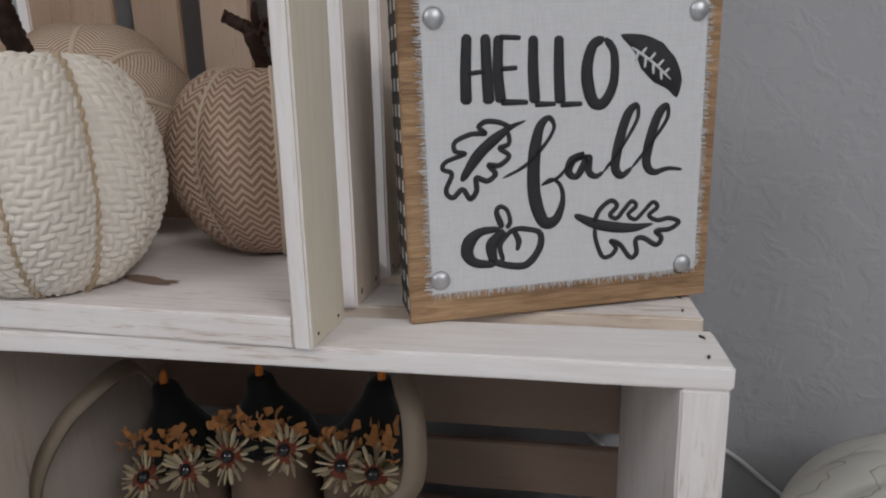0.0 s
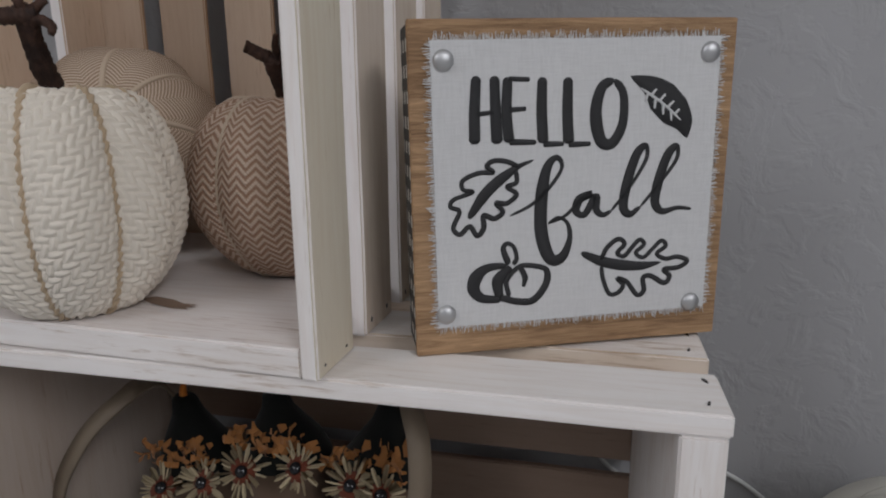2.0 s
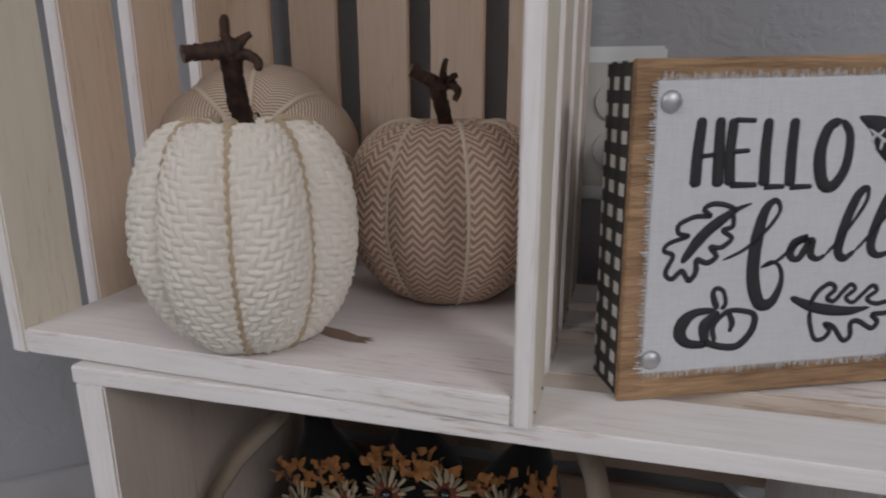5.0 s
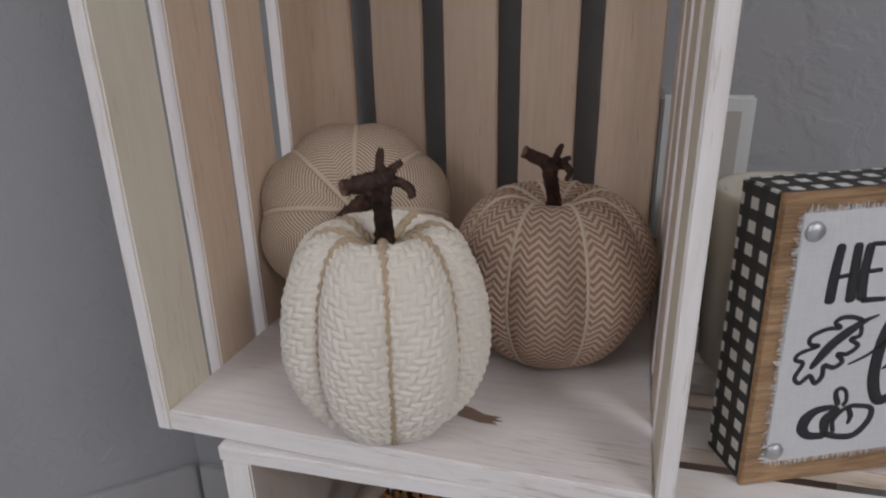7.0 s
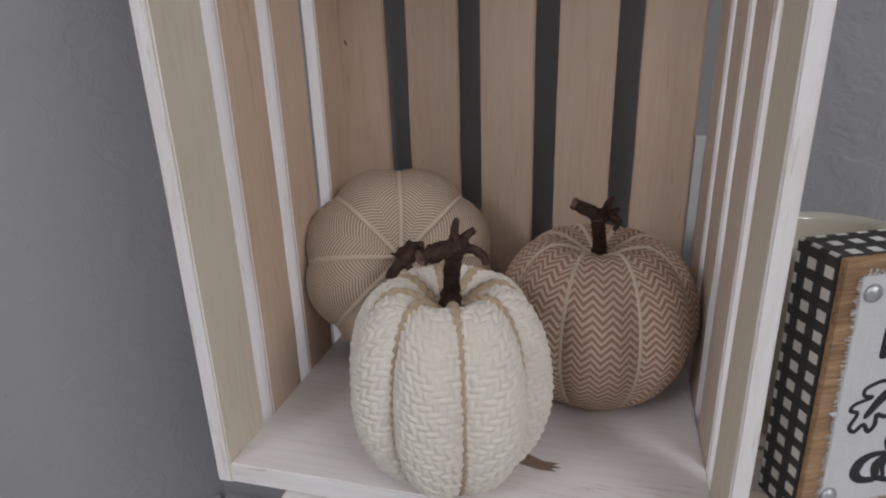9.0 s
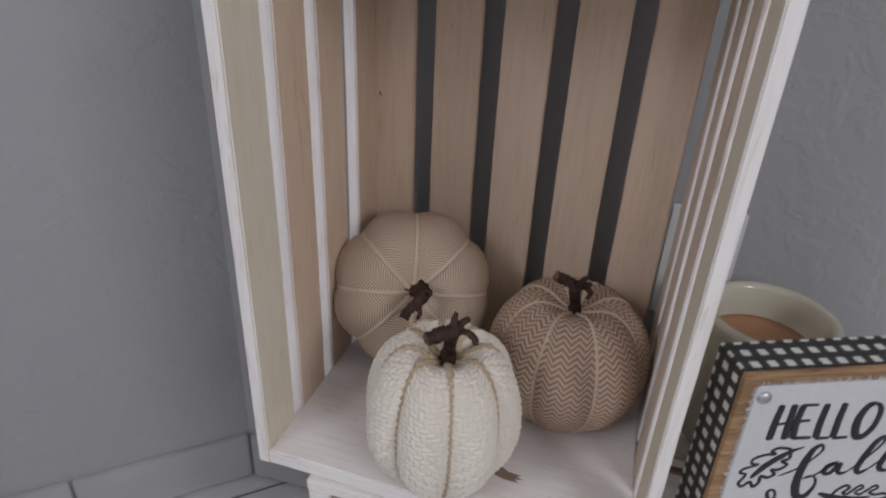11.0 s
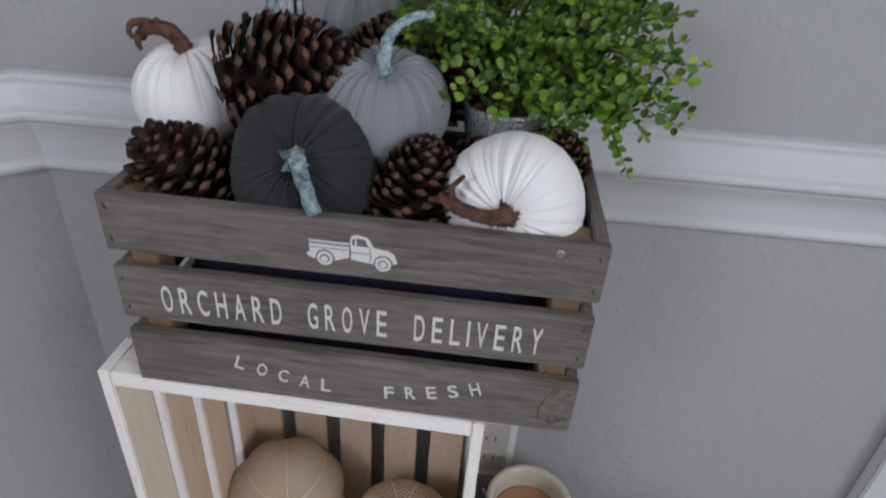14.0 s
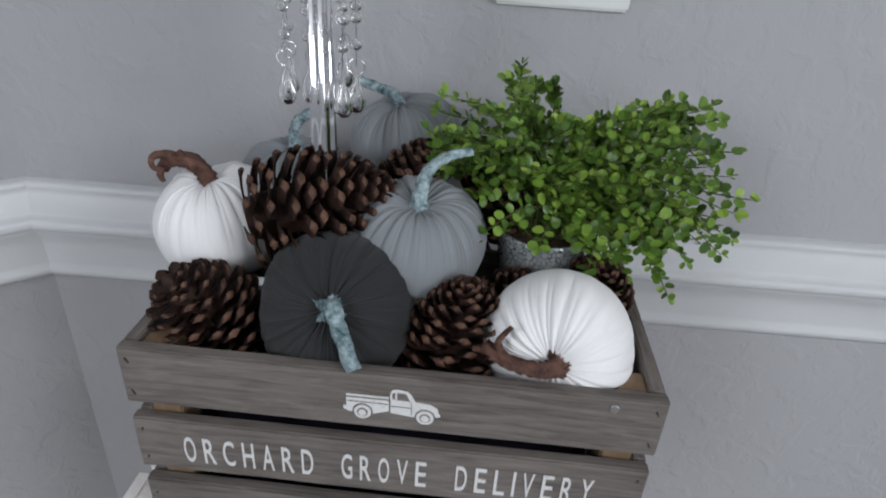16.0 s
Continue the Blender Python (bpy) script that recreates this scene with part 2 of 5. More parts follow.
def board(length, width, thick, seed, bevel=0.0012, rough=0.0006):
    """A sawn board along local x, with slightly uneven edges; slot 1 is its narrow sides and ends."""
    rnd = random.Random(seed)
    bm = bmesh.new()
    box(bm, (-length / 2, -width / 2, -thick / 2), (length / 2, width / 2, thick / 2), bevel)
    cuts = max(3, int(length / 0.03))
    for k in range(1, cuts):
        bmesh.ops.bisect_plane(bm, geom=bm.verts[:] + bm.edges[:] + bm.faces[:], plane_co=(-length / 2 + length * k / cuts, 0, 0), plane_no=(1, 0, 0))
    for v in bm.verts:
        k = noise.noise(Vector((v.co.x * 30 + seed * 3.1, v.co.y * 20, v.co.z * 40)))
        v.co.y += rough * k * (1 if v.co.y > 0 else -1)
        v.co.z += rough * 0.6 * noise.noise(Vector((v.co.x * 22 + seed, v.co.y * 30, 5)))
    bm.normal_update()
    for f in bm.faces:
        f.material_index = 0 if abs(f.normal.z) > 0.75 else 1
    return bm


def tube_points(points, radii, sides=10, twist=0.0, strands=0, depth=0.25, cap=True):
    """Rings along a line; with strands it is twisted like a rope."""
    p = np.array(points, float)
    n = len(p)
    r = np.array(radii if np.ndim(radii) else [radii] * n, float)
    tan = np.gradient(p, axis=0)
    tan /= np.linalg.norm(tan, axis=1)[:, None] + 1e-12
    ref = np.array([0, 0, 1.0]) if abs(tan[0][2]) < 0.9 else np.array([1.0, 0, 0])
    rings, s = [], 0.0
    nrm = ref - tan[0] * ref.dot(tan[0])
    for k in range(n):
        if k:
            s += np.linalg.norm(p[k] - p[k - 1])
        nrm = nrm - tan[k] * nrm.dot(tan[k])
        nrm /= np.linalg.norm(nrm) + 1e-12
        bi = np.cross(tan[k], nrm)
        a = np.linspace(0, 2 * np.pi, sides, endpoint=False)
        rr = r[k] * (1 + (depth * np.cos(strands * (a - twist * s)) if strands else 0))
        rings.append(p[k] + (np.cos(a) * rr)[:, None] * nrm + (np.sin(a) * rr)[:, None] * bi)
    if cap:
        rings = [np.repeat(p[:1], sides, 0)] + rings + [np.repeat(p[-1:], sides, 0)]
    return np.array(rings)


def smooth_line(ctrl, n):
    """Catmull-Rom through the control points."""
    c = np.array(ctrl, float)
    c = np.vstack([2 * c[0] - c[1], c, 2 * c[-1] - c[-2]])
    out = []
    for t in np.linspace(0, len(c) - 3 - 1e-9, n):
        k = int(t)
        f = t - k
        a, b, d, e = c[k:k + 4]
        out.append(0.5 * (2 * b + (d - a) * f + (2 * a - 5 * b + 4 * d - e) * f * f + (3 * b - a - 3 * d + e) * f ** 3))
    return np.array(out)


# ---------------------------------------------------------------- the room
OUTLINE = [(-0.524, 0.252), (-1.459, -0.608), (-1.459, -3.2), (2.0, -3.2), (2.0, 0.3623)]
HIGH, GROUND = 2.5, -0.0335
LEAN = (0.3623 - 0.252) / (2.0 + 0.524)


def wall_y(x):
    """Where the north wall stands at x; it runs at a small angle to the crates."""
    return 0.252 + LEAN * (x + 0.524)



def wall(name, a, b, holes, label):
    """A wall from a to b (the room on its left), with openings (from, to, low, high) along it."""
    a, b = Vector((*a, 0)), Vector((*b, 0))
    length = (b - a).length
    m = basis(b - a, Vector((-(b - a).y, (b - a).x, 0)), a)
    bm = bmesh.new()
    x = -0.1
    for f, t, lo, hi in holes:
        box(bm, (x, -0.12, -0.1), (f, 0, HIGH))
        if lo > 0:
            box(bm, (f, -0.12, -0.1), (t, 0, lo))
        box(bm, (f, -0.12, hi), (t, 0, HIGH))
        x = t
    box(bm, (x, -0.12, -0.1), (length + 0.1, 0, HIGH))
    me = bpy.data.meshes.new(name)
    bm.to_mesh(me)
    bm.free()
    me.materials.append(M["wall"])
    ob = new(name, me)
    ob.matrix_basis = m
    return tagged(ob, label, "wall", kind="structure")


P = OUTLINE
wall("wall_north", P[4], (P[0][0] - 0.0, P[0][1]), [], "pale grey wall with a knockdown plaster texture")
wall("wall_north_west", P[0], P[1], [], "pale grey textured wall at an angle to the corner")
wall("wall_west", P[1], P[2], [(0.9, 2.4, 1.6, 2.38)], "pale grey textured wall with a window opening")
wall("wall_south", P[2], P[3], [], "pale grey textured wall")
wall("wall_east", P[3], P[4], [(0.55, 2.1, 1.6, 2.38)], "pale grey textured wall with a window opening")


def slab(name, z0, z1, material, label, category):
    bm = bmesh.new()
    box(bm, (-1.6, -3.35, z0), (2.15, 0.5, z1))
    me = bpy.data.meshes.new(name)
    bm.to_mesh(me)
    bm.free()
    me.materials.append(material)
    return tagged(new(name, me), label, category, kind="structure")


floor = slab("floor", GROUND - 0.1, GROUND - 0.004, M["grout"], "white glazed floor tiles with dark grout joints", "floor")
slab("ceiling", HIGH, HIGH + 0.1, M["ceiling"], "plain white textured ceiling", "ceiling")


def sweep(name, path, profile, material, label, category):
    """A moulding: the profile (out, up) run along the closed wall line with mitred corners."""
    n = len(path)
    rings = []
    for k in range(n):
        p0, p1, p2 = Vector(path[k - 1]), Vector(path[k]), Vector(path[(k + 1) % n])
        d1, d2 = (p1 - p0).normalized(), (p2 - p1).normalized()
        n1, n2 = Vector((-d1.y, d1.x)), Vector((-d2.y, d2.x))
        mit = (n1 + n2) / (1 + n1.dot(n2))
        rings.append([(p1.x + mit.x * o, p1.y + mit.y * o, z) for o, z in profile])
    pts = np.array(rings + [rings[0]]).transpose(1, 0, 2)
    me = grid_mesh(name, pts, material, closed_u=False, smooth=False)
    return tagged(new(name, me), label, category, kind="structure")


RAIL = [(-0.002, 0.8255), (0.007, 0.8264), (0.0095, 0.8308), (0.0095, 0.8353), (0.006, 0.8397), (0.006, 0.8433), (0.0075, 0.8638), (0.011, 0.8753),
        (0.0165, 0.8824), (0.0175, 0.8851), (0.0175, 0.8878), (0.0235, 0.8896), (0.026, 0.8931), (0.026, 0.8985), (0.0235, 0.9020), (0.0185, 0.9038),
        (0.0175, 0.9065), (0.016, 0.9171), (0.012, 0.9252), (0.0105, 0.9287), (0.012, 0.9314), (0.012, 0.9349), (0.0095, 0.9376), (-0.002, 0.9385)]
sweep("trim", OUTLINE, RAIL, M["trim"], "white moulded chair rail along the wall", "chair rail")


def door_casing():
    """A painted casing further along the north wall."""
    d = (Vector((*OUTLINE[0], 0)) - Vector((*OUTLINE[4], 0))).normalized()
    c = tagged(new("door_casing"), "white painted door casing on the grey wall", "casing", kind="structure")
    c.matrix_basis = basis(-d, (0, 0, 1), (0.545, wall_y(0.545), GROUND))
    part("board", box(bmesh.new(), (-0.014, 0.0, 0.0005), (0.05, 2.08, 0.018), 0.003), M["trim"], c)
    part("bead", box(bmesh.new(), (-0.014, 0.0, 0.0182), (-0.002, 2.08, 0.024), 0.002), M["trim"], c)


door_casing()


def skirting():
    """Tile strips along the foot of the walls, with open joints."""
    base = thing("baseboard", "pale grey stone-look skirting tiles with dark joints", "baseboard", kind="structure")
    for k in range(len(OUTLINE)):
        a, b = Vector((*OUTLINE[k], 0)), Vector((*OUTLINE[(k + 1) % len(OUTLINE)], 0))
        d = (b - a).normalized()
        length, x = (b - a).length, 0.235 if k == 0 else 0.3
        cuts = [0.003] + list(np.arange(x, length, 0.45)) + [length - 0.003]
        for f, t in zip(cuts, cuts[1:]):
            if t - f < 0.02:
                continue
            bm = box(bmesh.new(), (-(t - f) / 2 + 0.002, 0.0, 0.003), ((t - f) / 2 - 0.002, 0.009, 0.083), 0.0015)
            part("tile", bm, M["base_tile"], base, m=basis(d, (-d.y, d.x, 0), a + d * (f + t) / 2 + Vector((0, 0, GROUND))))


def floor_tiles():
    bm = box(bmesh.new(), (-0.222, -0.222, -0.004), (0.222, 0.222, 0.0), 0.001)
    first = None
    ang = math.atan2(OUTLINE[0][1] - OUTLINE[1][1], OUTLINE[0][0] - OUTLINE[1][0])
    turn = Matrix.Translation((-0.95, -0.17, GROUND)) @ Matrix.Rotation(ang, 4, "Z")
    sides = []
    for k in range(len(OUTLINE)):
        p, q = Vector((*OUTLINE[k], 0)), Vector((*OUTLINE[(k + 1) % len(OUTLINE)], 0))
        sides.append((p, Vector((-(q - p).y, (q - p).x, 0)).normalized()))
    depth = lambda v, s: (Vector((v.x, v.y, 0)) - s[0]).dot(s[1])
    for i in range(-16, 17):
        for j in range(-16, 17):
            q = turn @ Vector((0.448 * i, 0.448 * j - 0.24, 0))
            m = Matrix.Translation(q) @ Matrix.Rotation(ang, 4, "Z")
            corners = [m @ Vector((x, y, 0)) for x in (-0.222, 0.222) for y in (-0.222, 0.222)]
            if any(max(depth(v, s) for v in corners) < 0.01 for s in sides):
                continue
            if min(depth(v, s) for v in corners for s in sides) > 0:
                if first is None:
                    first = part("tile", bm, M["tile"], floor, m=m)
                else:
                    part("tile", first.data, None, floor, m=m)
                continue
            # a tile cut to the wall
            cut = box(bmesh.new(), (-0.222, -0.222, -0.004), (0.222, 0.222, 0.0), 0.001)
            back = m.inverted()
            for p, inward in sides:
                bmesh.ops.bisect_plane(cut, geom=cut.verts[:] + cut.edges[:] + cut.faces[:], plane_co=back @ Vector((p.x, p.y, q.z)), plane_no=back.to_3x3() @ inward, clear_inner=True)
            if len(cut.faces) > 2:
                part("tile", cut, M["tile"], floor, m=m)
            else:
                cut.free()


# ---------------------------------------------------------------- the whitewashed crates
def slat(parent, length, width, thick, m, faces, edges, seed, name="slat", label=""):
    return part(name, board(length, width, thick, seed), [faces, edges], parent, label, m=m)


def nail(parent, at, axis, seed):
    bm = bmesh.new()
    bmesh.ops.create_cone(bm, cap_ends=True, segments=8, radius1=0.0007, radius2=0.0006, depth=0.0012)
    z = Vector(axis)
    part("nail", bm, M["nail"], parent, m=Matrix.Translation(at) @ z.to_track_quat("Z", "Y").to_matrix().to_4x4() @ pose(0, 0, 0, 0, 0, 25 + 47 * seed) @ Matrix.Diagonal((1.5 + 1.1 * (seed % 3), 1, 1, 1)))


PITCH, SLAT = 0.0628, 0.0445
STAND = 0.3172  # how high the upright crate stands
UP, ACROSS, DEEP = (0, 0, 1), (1, 0, 0), (0, 1, 0)


def upright_crate():
    """Stands on its end: 318 wide, 460 high, open to the front; origin at its front right foot."""
    c = thing("wooden_crate", "whitewashed pine crate standing on end as a shelf", "crate", pose(0, 0, STAND), "whitewashed crates")
    w, h = 0.319, 0.4635
    for k in range(4):
        y = SLAT / 2 + PITCH * k
        face = M["cream"] if k == 0 else M["tan"]
        slat(c, h, SLAT, 0.0095, basis(UP, DEEP, (-0.00475, y, h / 2)), M["cream"] if k == 0 else M["wash"], M["edge"] if k == 0 else M["floorboard"], 10 + k, "side_slat")
        slat(c, h, SLAT, 0.0115, basis(UP, DEEP, (-w + 0.0048, SLAT / 2 + (0, 0.0585, 0.119, 0.1884)[k], h / 2)), face, M["edge"] if k == 0 else M["floorboard"], 20 + k, "side_slat")
        for z in (0.006, h - 0.006):
            for dy in (-0.014, 0.012):
                nail(c, (-0.0001, y + dy, z + 0.002 * (k % 2)), (1, 0, 0), k)
    slat(c, w - 0.0192, 0.231, 0.0155, basis(ACROSS, DEEP, (-w / 2, 0.1165, 0.008)), M["floorboard"], M["edge"], 31, "end_board", "worn white end board used as the shelf")
    slat(c, w - 0.0192, 0.231, 0.0155, basis(ACROSS, DEEP, (-w / 2, 0.1165, h - 0.008)), M["floorboard"], M["edge"], 32, "end_board")
    for k in range(5):
        x = -0.291 + PITCH * k
        slat(c, h, SLAT, 0.0052, basis(UP, ACROSS, (x, 0.2361, h / 2)), M["tan"], M["red_edge"], 40 + k, "back_slat")
    nail(c, (-0.304, 0.2333, 0.268), (0, -1, 0), 2)
    bm = bmesh.new()
    low = [(-0.142, 0.05), (-0.128, 0.043), (-0.112, 0.039), (-0.1, 0.0395), (-0.104, 0.042), (-0.097, 0.0435), (-0.103, 0.045), (-0.099, 0.0475), (-0.11, 0.048), (-0.12, 0.053), (-0.135, 0.056)]
    bm.faces.new([bm.verts.new((x, y, 0.0164)) for x, y in low])
    part("worn_patch", bm, M["shaded_bare_pine"], c, "patch of bare wood where the paint is worn off")
    return c


def lying_crate():
    """Lies on its long side: 470 wide, 320 high, open to the front; origin at its front right foot."""
    c = thing("wooden_crate", "whitewashed pine crate lying on its side, open to the front", "crate", pose(0.1905, 0.0105, GROUND + 0.0037, 0, -0.4, 1.8), "whitewashed crates")
    w, h = 0.4605, 0.3488
    for k in range(4):
        y = SLAT / 2 + PITCH * k
        for z in (h - 0.0057, 0.0057):
            slat(c, w, SLAT, 0.0112, basis(ACROSS, DEEP, (-w / 2, y, z)), M["white"], M["edge"] if k == 0 else M["wash"], 60 + k + int(z * 100), "top_slat" if z > 0.1 else "bottom_slat")
        for x in (-0.009, -w + 0.009):
            nail(c, (x, y - 0.012, h + 0.0001), (0, 0, 1), 1)
            nail(c, (x + 0.002, y + 0.012, h + 0.0001), (0, 0, 1), 2)
    # the left board's colour is darkened for its shadow, the right stays white
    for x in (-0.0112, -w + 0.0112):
        slat(c, h - 0.0235, 0.231, 0.0205, basis(UP, DEEP, (x, 0.1165, h / 2)), M["white"] if x > -0.1 else M["shaded_end"], M["edge"], 80 + int(x * -10), "end_board")
    # back slats carry the shade of the crate's depth in their colour
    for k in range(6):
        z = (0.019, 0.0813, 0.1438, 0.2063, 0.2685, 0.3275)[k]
        slat(c, w, (0.0365, 0.0475, 0.0475, 0.0475, 0.0475, 0.042)[k], 0.008, basis(ACROSS, UP, (-w / 2, 0.237, z)), M["shaded_bare_pine"], M["shaded_bare_pine"], 90 + k, "back_slat")
    return c


upright_crate()
lying_crate()


# ---------------------------------------------------------------- the pumpkins in the upright crate
def gourd_mesh(name, radius, height, lobes, groove, dimple, per_lobe, rows, material, relief=None, squash=0.82, wrinkle=None, taper=0.0, shoulder=None):
    """A ribbed pumpkin on z = 0; its cloth carries its own metres, gore by gore."""
    cols = lobes * per_lobe
    th = np.arange(cols) * 2 * np.pi / cols
    ph = np.linspace(0.03, np.pi - 0.03, rows)
    s = np.sin(ph)
    r = radius * s ** np.where(ph < np.pi / 2, shoulder or squash, squash) * (1 - taper * np.clip(-np.cos(ph), 0, 1) ** 1.4)
    z = height / 2 * np.sign(np.cos(ph)) * np.abs(np.cos(ph)) ** 0.95
    z = z - dimple * np.exp(-(r / (0.38 * radius)) ** 2) * np.sign(np.cos(ph))
    seam = np.abs(np.sin(lobes * th / 2))
    rib = 1 - groove * (1 - seam ** 0.62)[None, :] * (0.35 + 0.65 * s[:, None])
    arc = np.concatenate([[0], np.cumsum(np.hypot(np.diff(r), np.diff(z)))])
    local = ((np.arange(cols) % per_lobe) / per_lobe - 0.5) * 2 * np.pi / lobes
    u, v = local[None, :] * r[:, None], np.repeat(arc[:, None], cols, 1)
    rr = r[:, None] * rib
    zz = np.repeat(z[:, None], cols, 1)
    if relief is not None:
        d = relief(u, v) * np.clip(s[:, None] * 2.5, 0, 1)
        rr = rr + d * s[:, None]
        zz = zz + d * np.cos(ph)[:, None]
    if wrinkle is not None:
        d = wrinkle(th[None, :], ph[:, None])
        rr = rr + d * np.maximum(s[:, None], 0.35)
        zz = zz + d * np.cos(ph)[:, None]
    pts = np.stack([rr * np.cos(th), rr * np.sin(th), zz + height / 2], -1)
    # loop coordinates, each gore from its own seam
    i = np.arange(cols)
    left = ((i % per_lobe) / per_lobe - 0.5) * 2 * np.pi / lobes
    right = left + 2 * np.pi / cols
    j0, j1 = slice(0, rows - 1), slice(1, rows)
    uv = np.stack([
        np.stack([left[None, :] * r[j0, None], np.repeat(arc[j0, None], cols, 1)], -1),
        np.stack([left[None, :] * r[j1, None], np.repeat(arc[j1, None], cols, 1)], -1),
        np.stack([right[None, :] * r[j1, None], np.repeat(arc[j1, None], cols, 1)], -1),
        np.stack([right[None, :] * r[j0, None], np.repeat(arc[j0, None], cols, 1)], -1)], 2)
    me = grid_mesh(name, pts, material, True, uv + 0.05)
    line = np.stack([r * (1 - groove * (0.35 + 0.65 * s)) + (0.0004 if relief is not None else 0.0) * s, r * 0, z + height / 2], -1)
    return me, line


def basket_weave(u, v):
    """A two-over-two twill of thick yarn, its diagonal turned from gore to gore."""
    cols = u.shape[1]
    way = np.where((np.arange(cols) // (cols // 8)) % 2 == 0, 1.0, -1.0)[None, :]
    x = (u + way * 0.22 * v) / 0.0041 + 0.12 * np.sin(v * 310.0)
    y = (v + way * 0.1 * u) / 0.0038 + 0.12 * np.sin(u * 270.0 + v * 60.0)
    i, j = np.floor(x), np.floor(y)
    fx, fy = x - i, y - j
    m = (i + way * j) % 4
    along = np.where(m < 2, np.where(way > 0, m + fy, m + 1 - fy), m - 2 + fx) / 2
    over = np.where(m < 2, fx, fy)
    key = np.where(m < 2, i * 3.7, j * 5.3 + 40)
    plump = np.clip(np.sin(np.pi * over), 0, 1) ** 0.55
    dome = np.clip(np.sin(np.pi * along), 0, 1) ** 0.45
    pull = 0.88 + 0.12 * np.sin(key * 12.9898)
    ply = 0.06 * np.cos(2 * np.pi * (over * 2.5 + along * 1.2))
    return 0.0021 * (plump * dome * (pull + ply) - 0.4)


def twig(parent, ctrl, r0, r1, material, seed, name="stem", label="", flare=1.6, sides=12):
    """A knotty stem along the control points, flared at the foot."""
    rnd = random.Random(seed)
    n = 34
    p = smooth_line(ctrl, n)
    t = np.linspace(0, 1, n)
    r = r0 + (r1 - r0) * t + r0 * (flare - 1) * np.exp(-t * 9)
    ring = tube_points(p, r, sides)
    for k in range(1, len(ring) - 1):
        c = p[min(k - 1, n - 1)]
        for q in range(sides):
            d = ring[k][q] - c
            f = 1 + 0.22 * noise.noise(Vector((q * 1.3, k * 0.16 + seed, 0))) + 0.2 * math.cos(q * 2 * math.pi / sides * 4 + k * 0.12) + 0.16 * rnd.uniform(-1, 1)
            ring[k][q] = c + d * f
    me = grid_mesh(name, ring, material, True)
    return part(name, me, None, parent, label)


def disc(radius, high, material, name, parent, z):
    bm = bmesh.new()
    bmesh.ops.create_uvsphere(bm, u_segments=20, v_segments=10, radius=radius)
    for v in bm.verts:
        v.co.z *= high / radius
    return part(name, bm, material, parent, m=pose(0, 0, z), smooth=True)


def pumpkin(name_label, m, radius, height, lobes, groove, dimple, per_lobe, rows, material, relief, cord_r, cord_mat, strands, stem_ctrl, extra, spin, taper=0.0, shoulder=None, ends=()):
    p = thing("fabric_pumpkin", name_label, "pumpkin", m, "pumpkins in the crate")
    me, line = gourd_mesh("body", radius, height, lobes, groove, dimple, per_lobe, rows, material, relief, taper=taper, shoulder=shoulder)
    low = min(v.co.z for v in me.vertices)
    part("body", me, None, p, m=pose(0, 0, -low, 0, 0, spin))
    at = np.linspace(0, len(line) - 1, 300 if strands else 90)
    keep = np.stack([np.interp(at, np.arange(len(line)), line[:, q]) for q in range(3)], -1)
    ring = tube_points(keep, cord_r, 15 if strands else 10, 330.0 if strands else 0, strands, 0.28)
    cord = grid_mesh("cord", ring, cord_mat, True)
    for k in range(lobes):
        part("cord", cord, None, p, m=pose(0, 0, -low, 0, 0, spin + 360 * k / lobes))
    stem = twig(p, stem_ctrl, 0.0052, 0.0046, M["stem"], lobes, label="dark twisted twig stem", flare=2.0)
    for k, ctrl in enumerate(extra):
        thick = k == 0
        twig(stem, ctrl, 0.0048 if thick else 0.003, 0.0042 if thick else 0.0016, M["stem"], 31 + k, "twig", flare=1.1, sides=8)
    for at_, out_ in ends:
        face = disc(0.0042, 0.0008, M["cut_wood"], "cut_end", stem, 0)
        face.matrix_basis = Matrix.Translation(at_) @ Vector(out_).to_track_quat("Z", "Y").to_matrix().to_4x4()
    return p


FLOOR2 = STAND + 0.0162
P1 = pose(-0.167, 0.034, FLOOR2 - 0.0005)
pumpkin("cream woven basket-texture pumpkin with jute rope ribs", P1, 0.0624, 0.1425, 8, 0.19, 0.021, 84, 480, M["weave"], basket_weave, 0.0025, M["rope"], 3,
        [(0.002, -0.001, 0.108), (0.004, -0.005, 0.124), (0.007, -0.014, 0.141), (0.012, -0.023, 0.158)],
        [[(0.016, -0.02, 0.16), (0.01, -0.026, 0.159), (0.003, -0.033, 0.158), (-0.003, -0.039, 0.157)], [(0.013, -0.022, 0.157), (0.02, -0.021, 0.157), (0.026, -0.022, 0.154), (0.028, -0.024, 0.15)],
         [(0.012, -0.024, 0.16), (0.012, -0.026, 0.168), (0.0135, -0.027, 0.175)], [(0.012, -0.022, 0.158), (0.017, -0.02, 0.164), (0.021, -0.018, 0.167)]], 23.5, taper=0.16, shoulder=0.62,
        ends=[((-0.003, -0.039, 0.157), (-0.62, -0.75, -0.1))])
P2 = pose(-0.0835, 0.145, FLOOR2 + 0.0005)
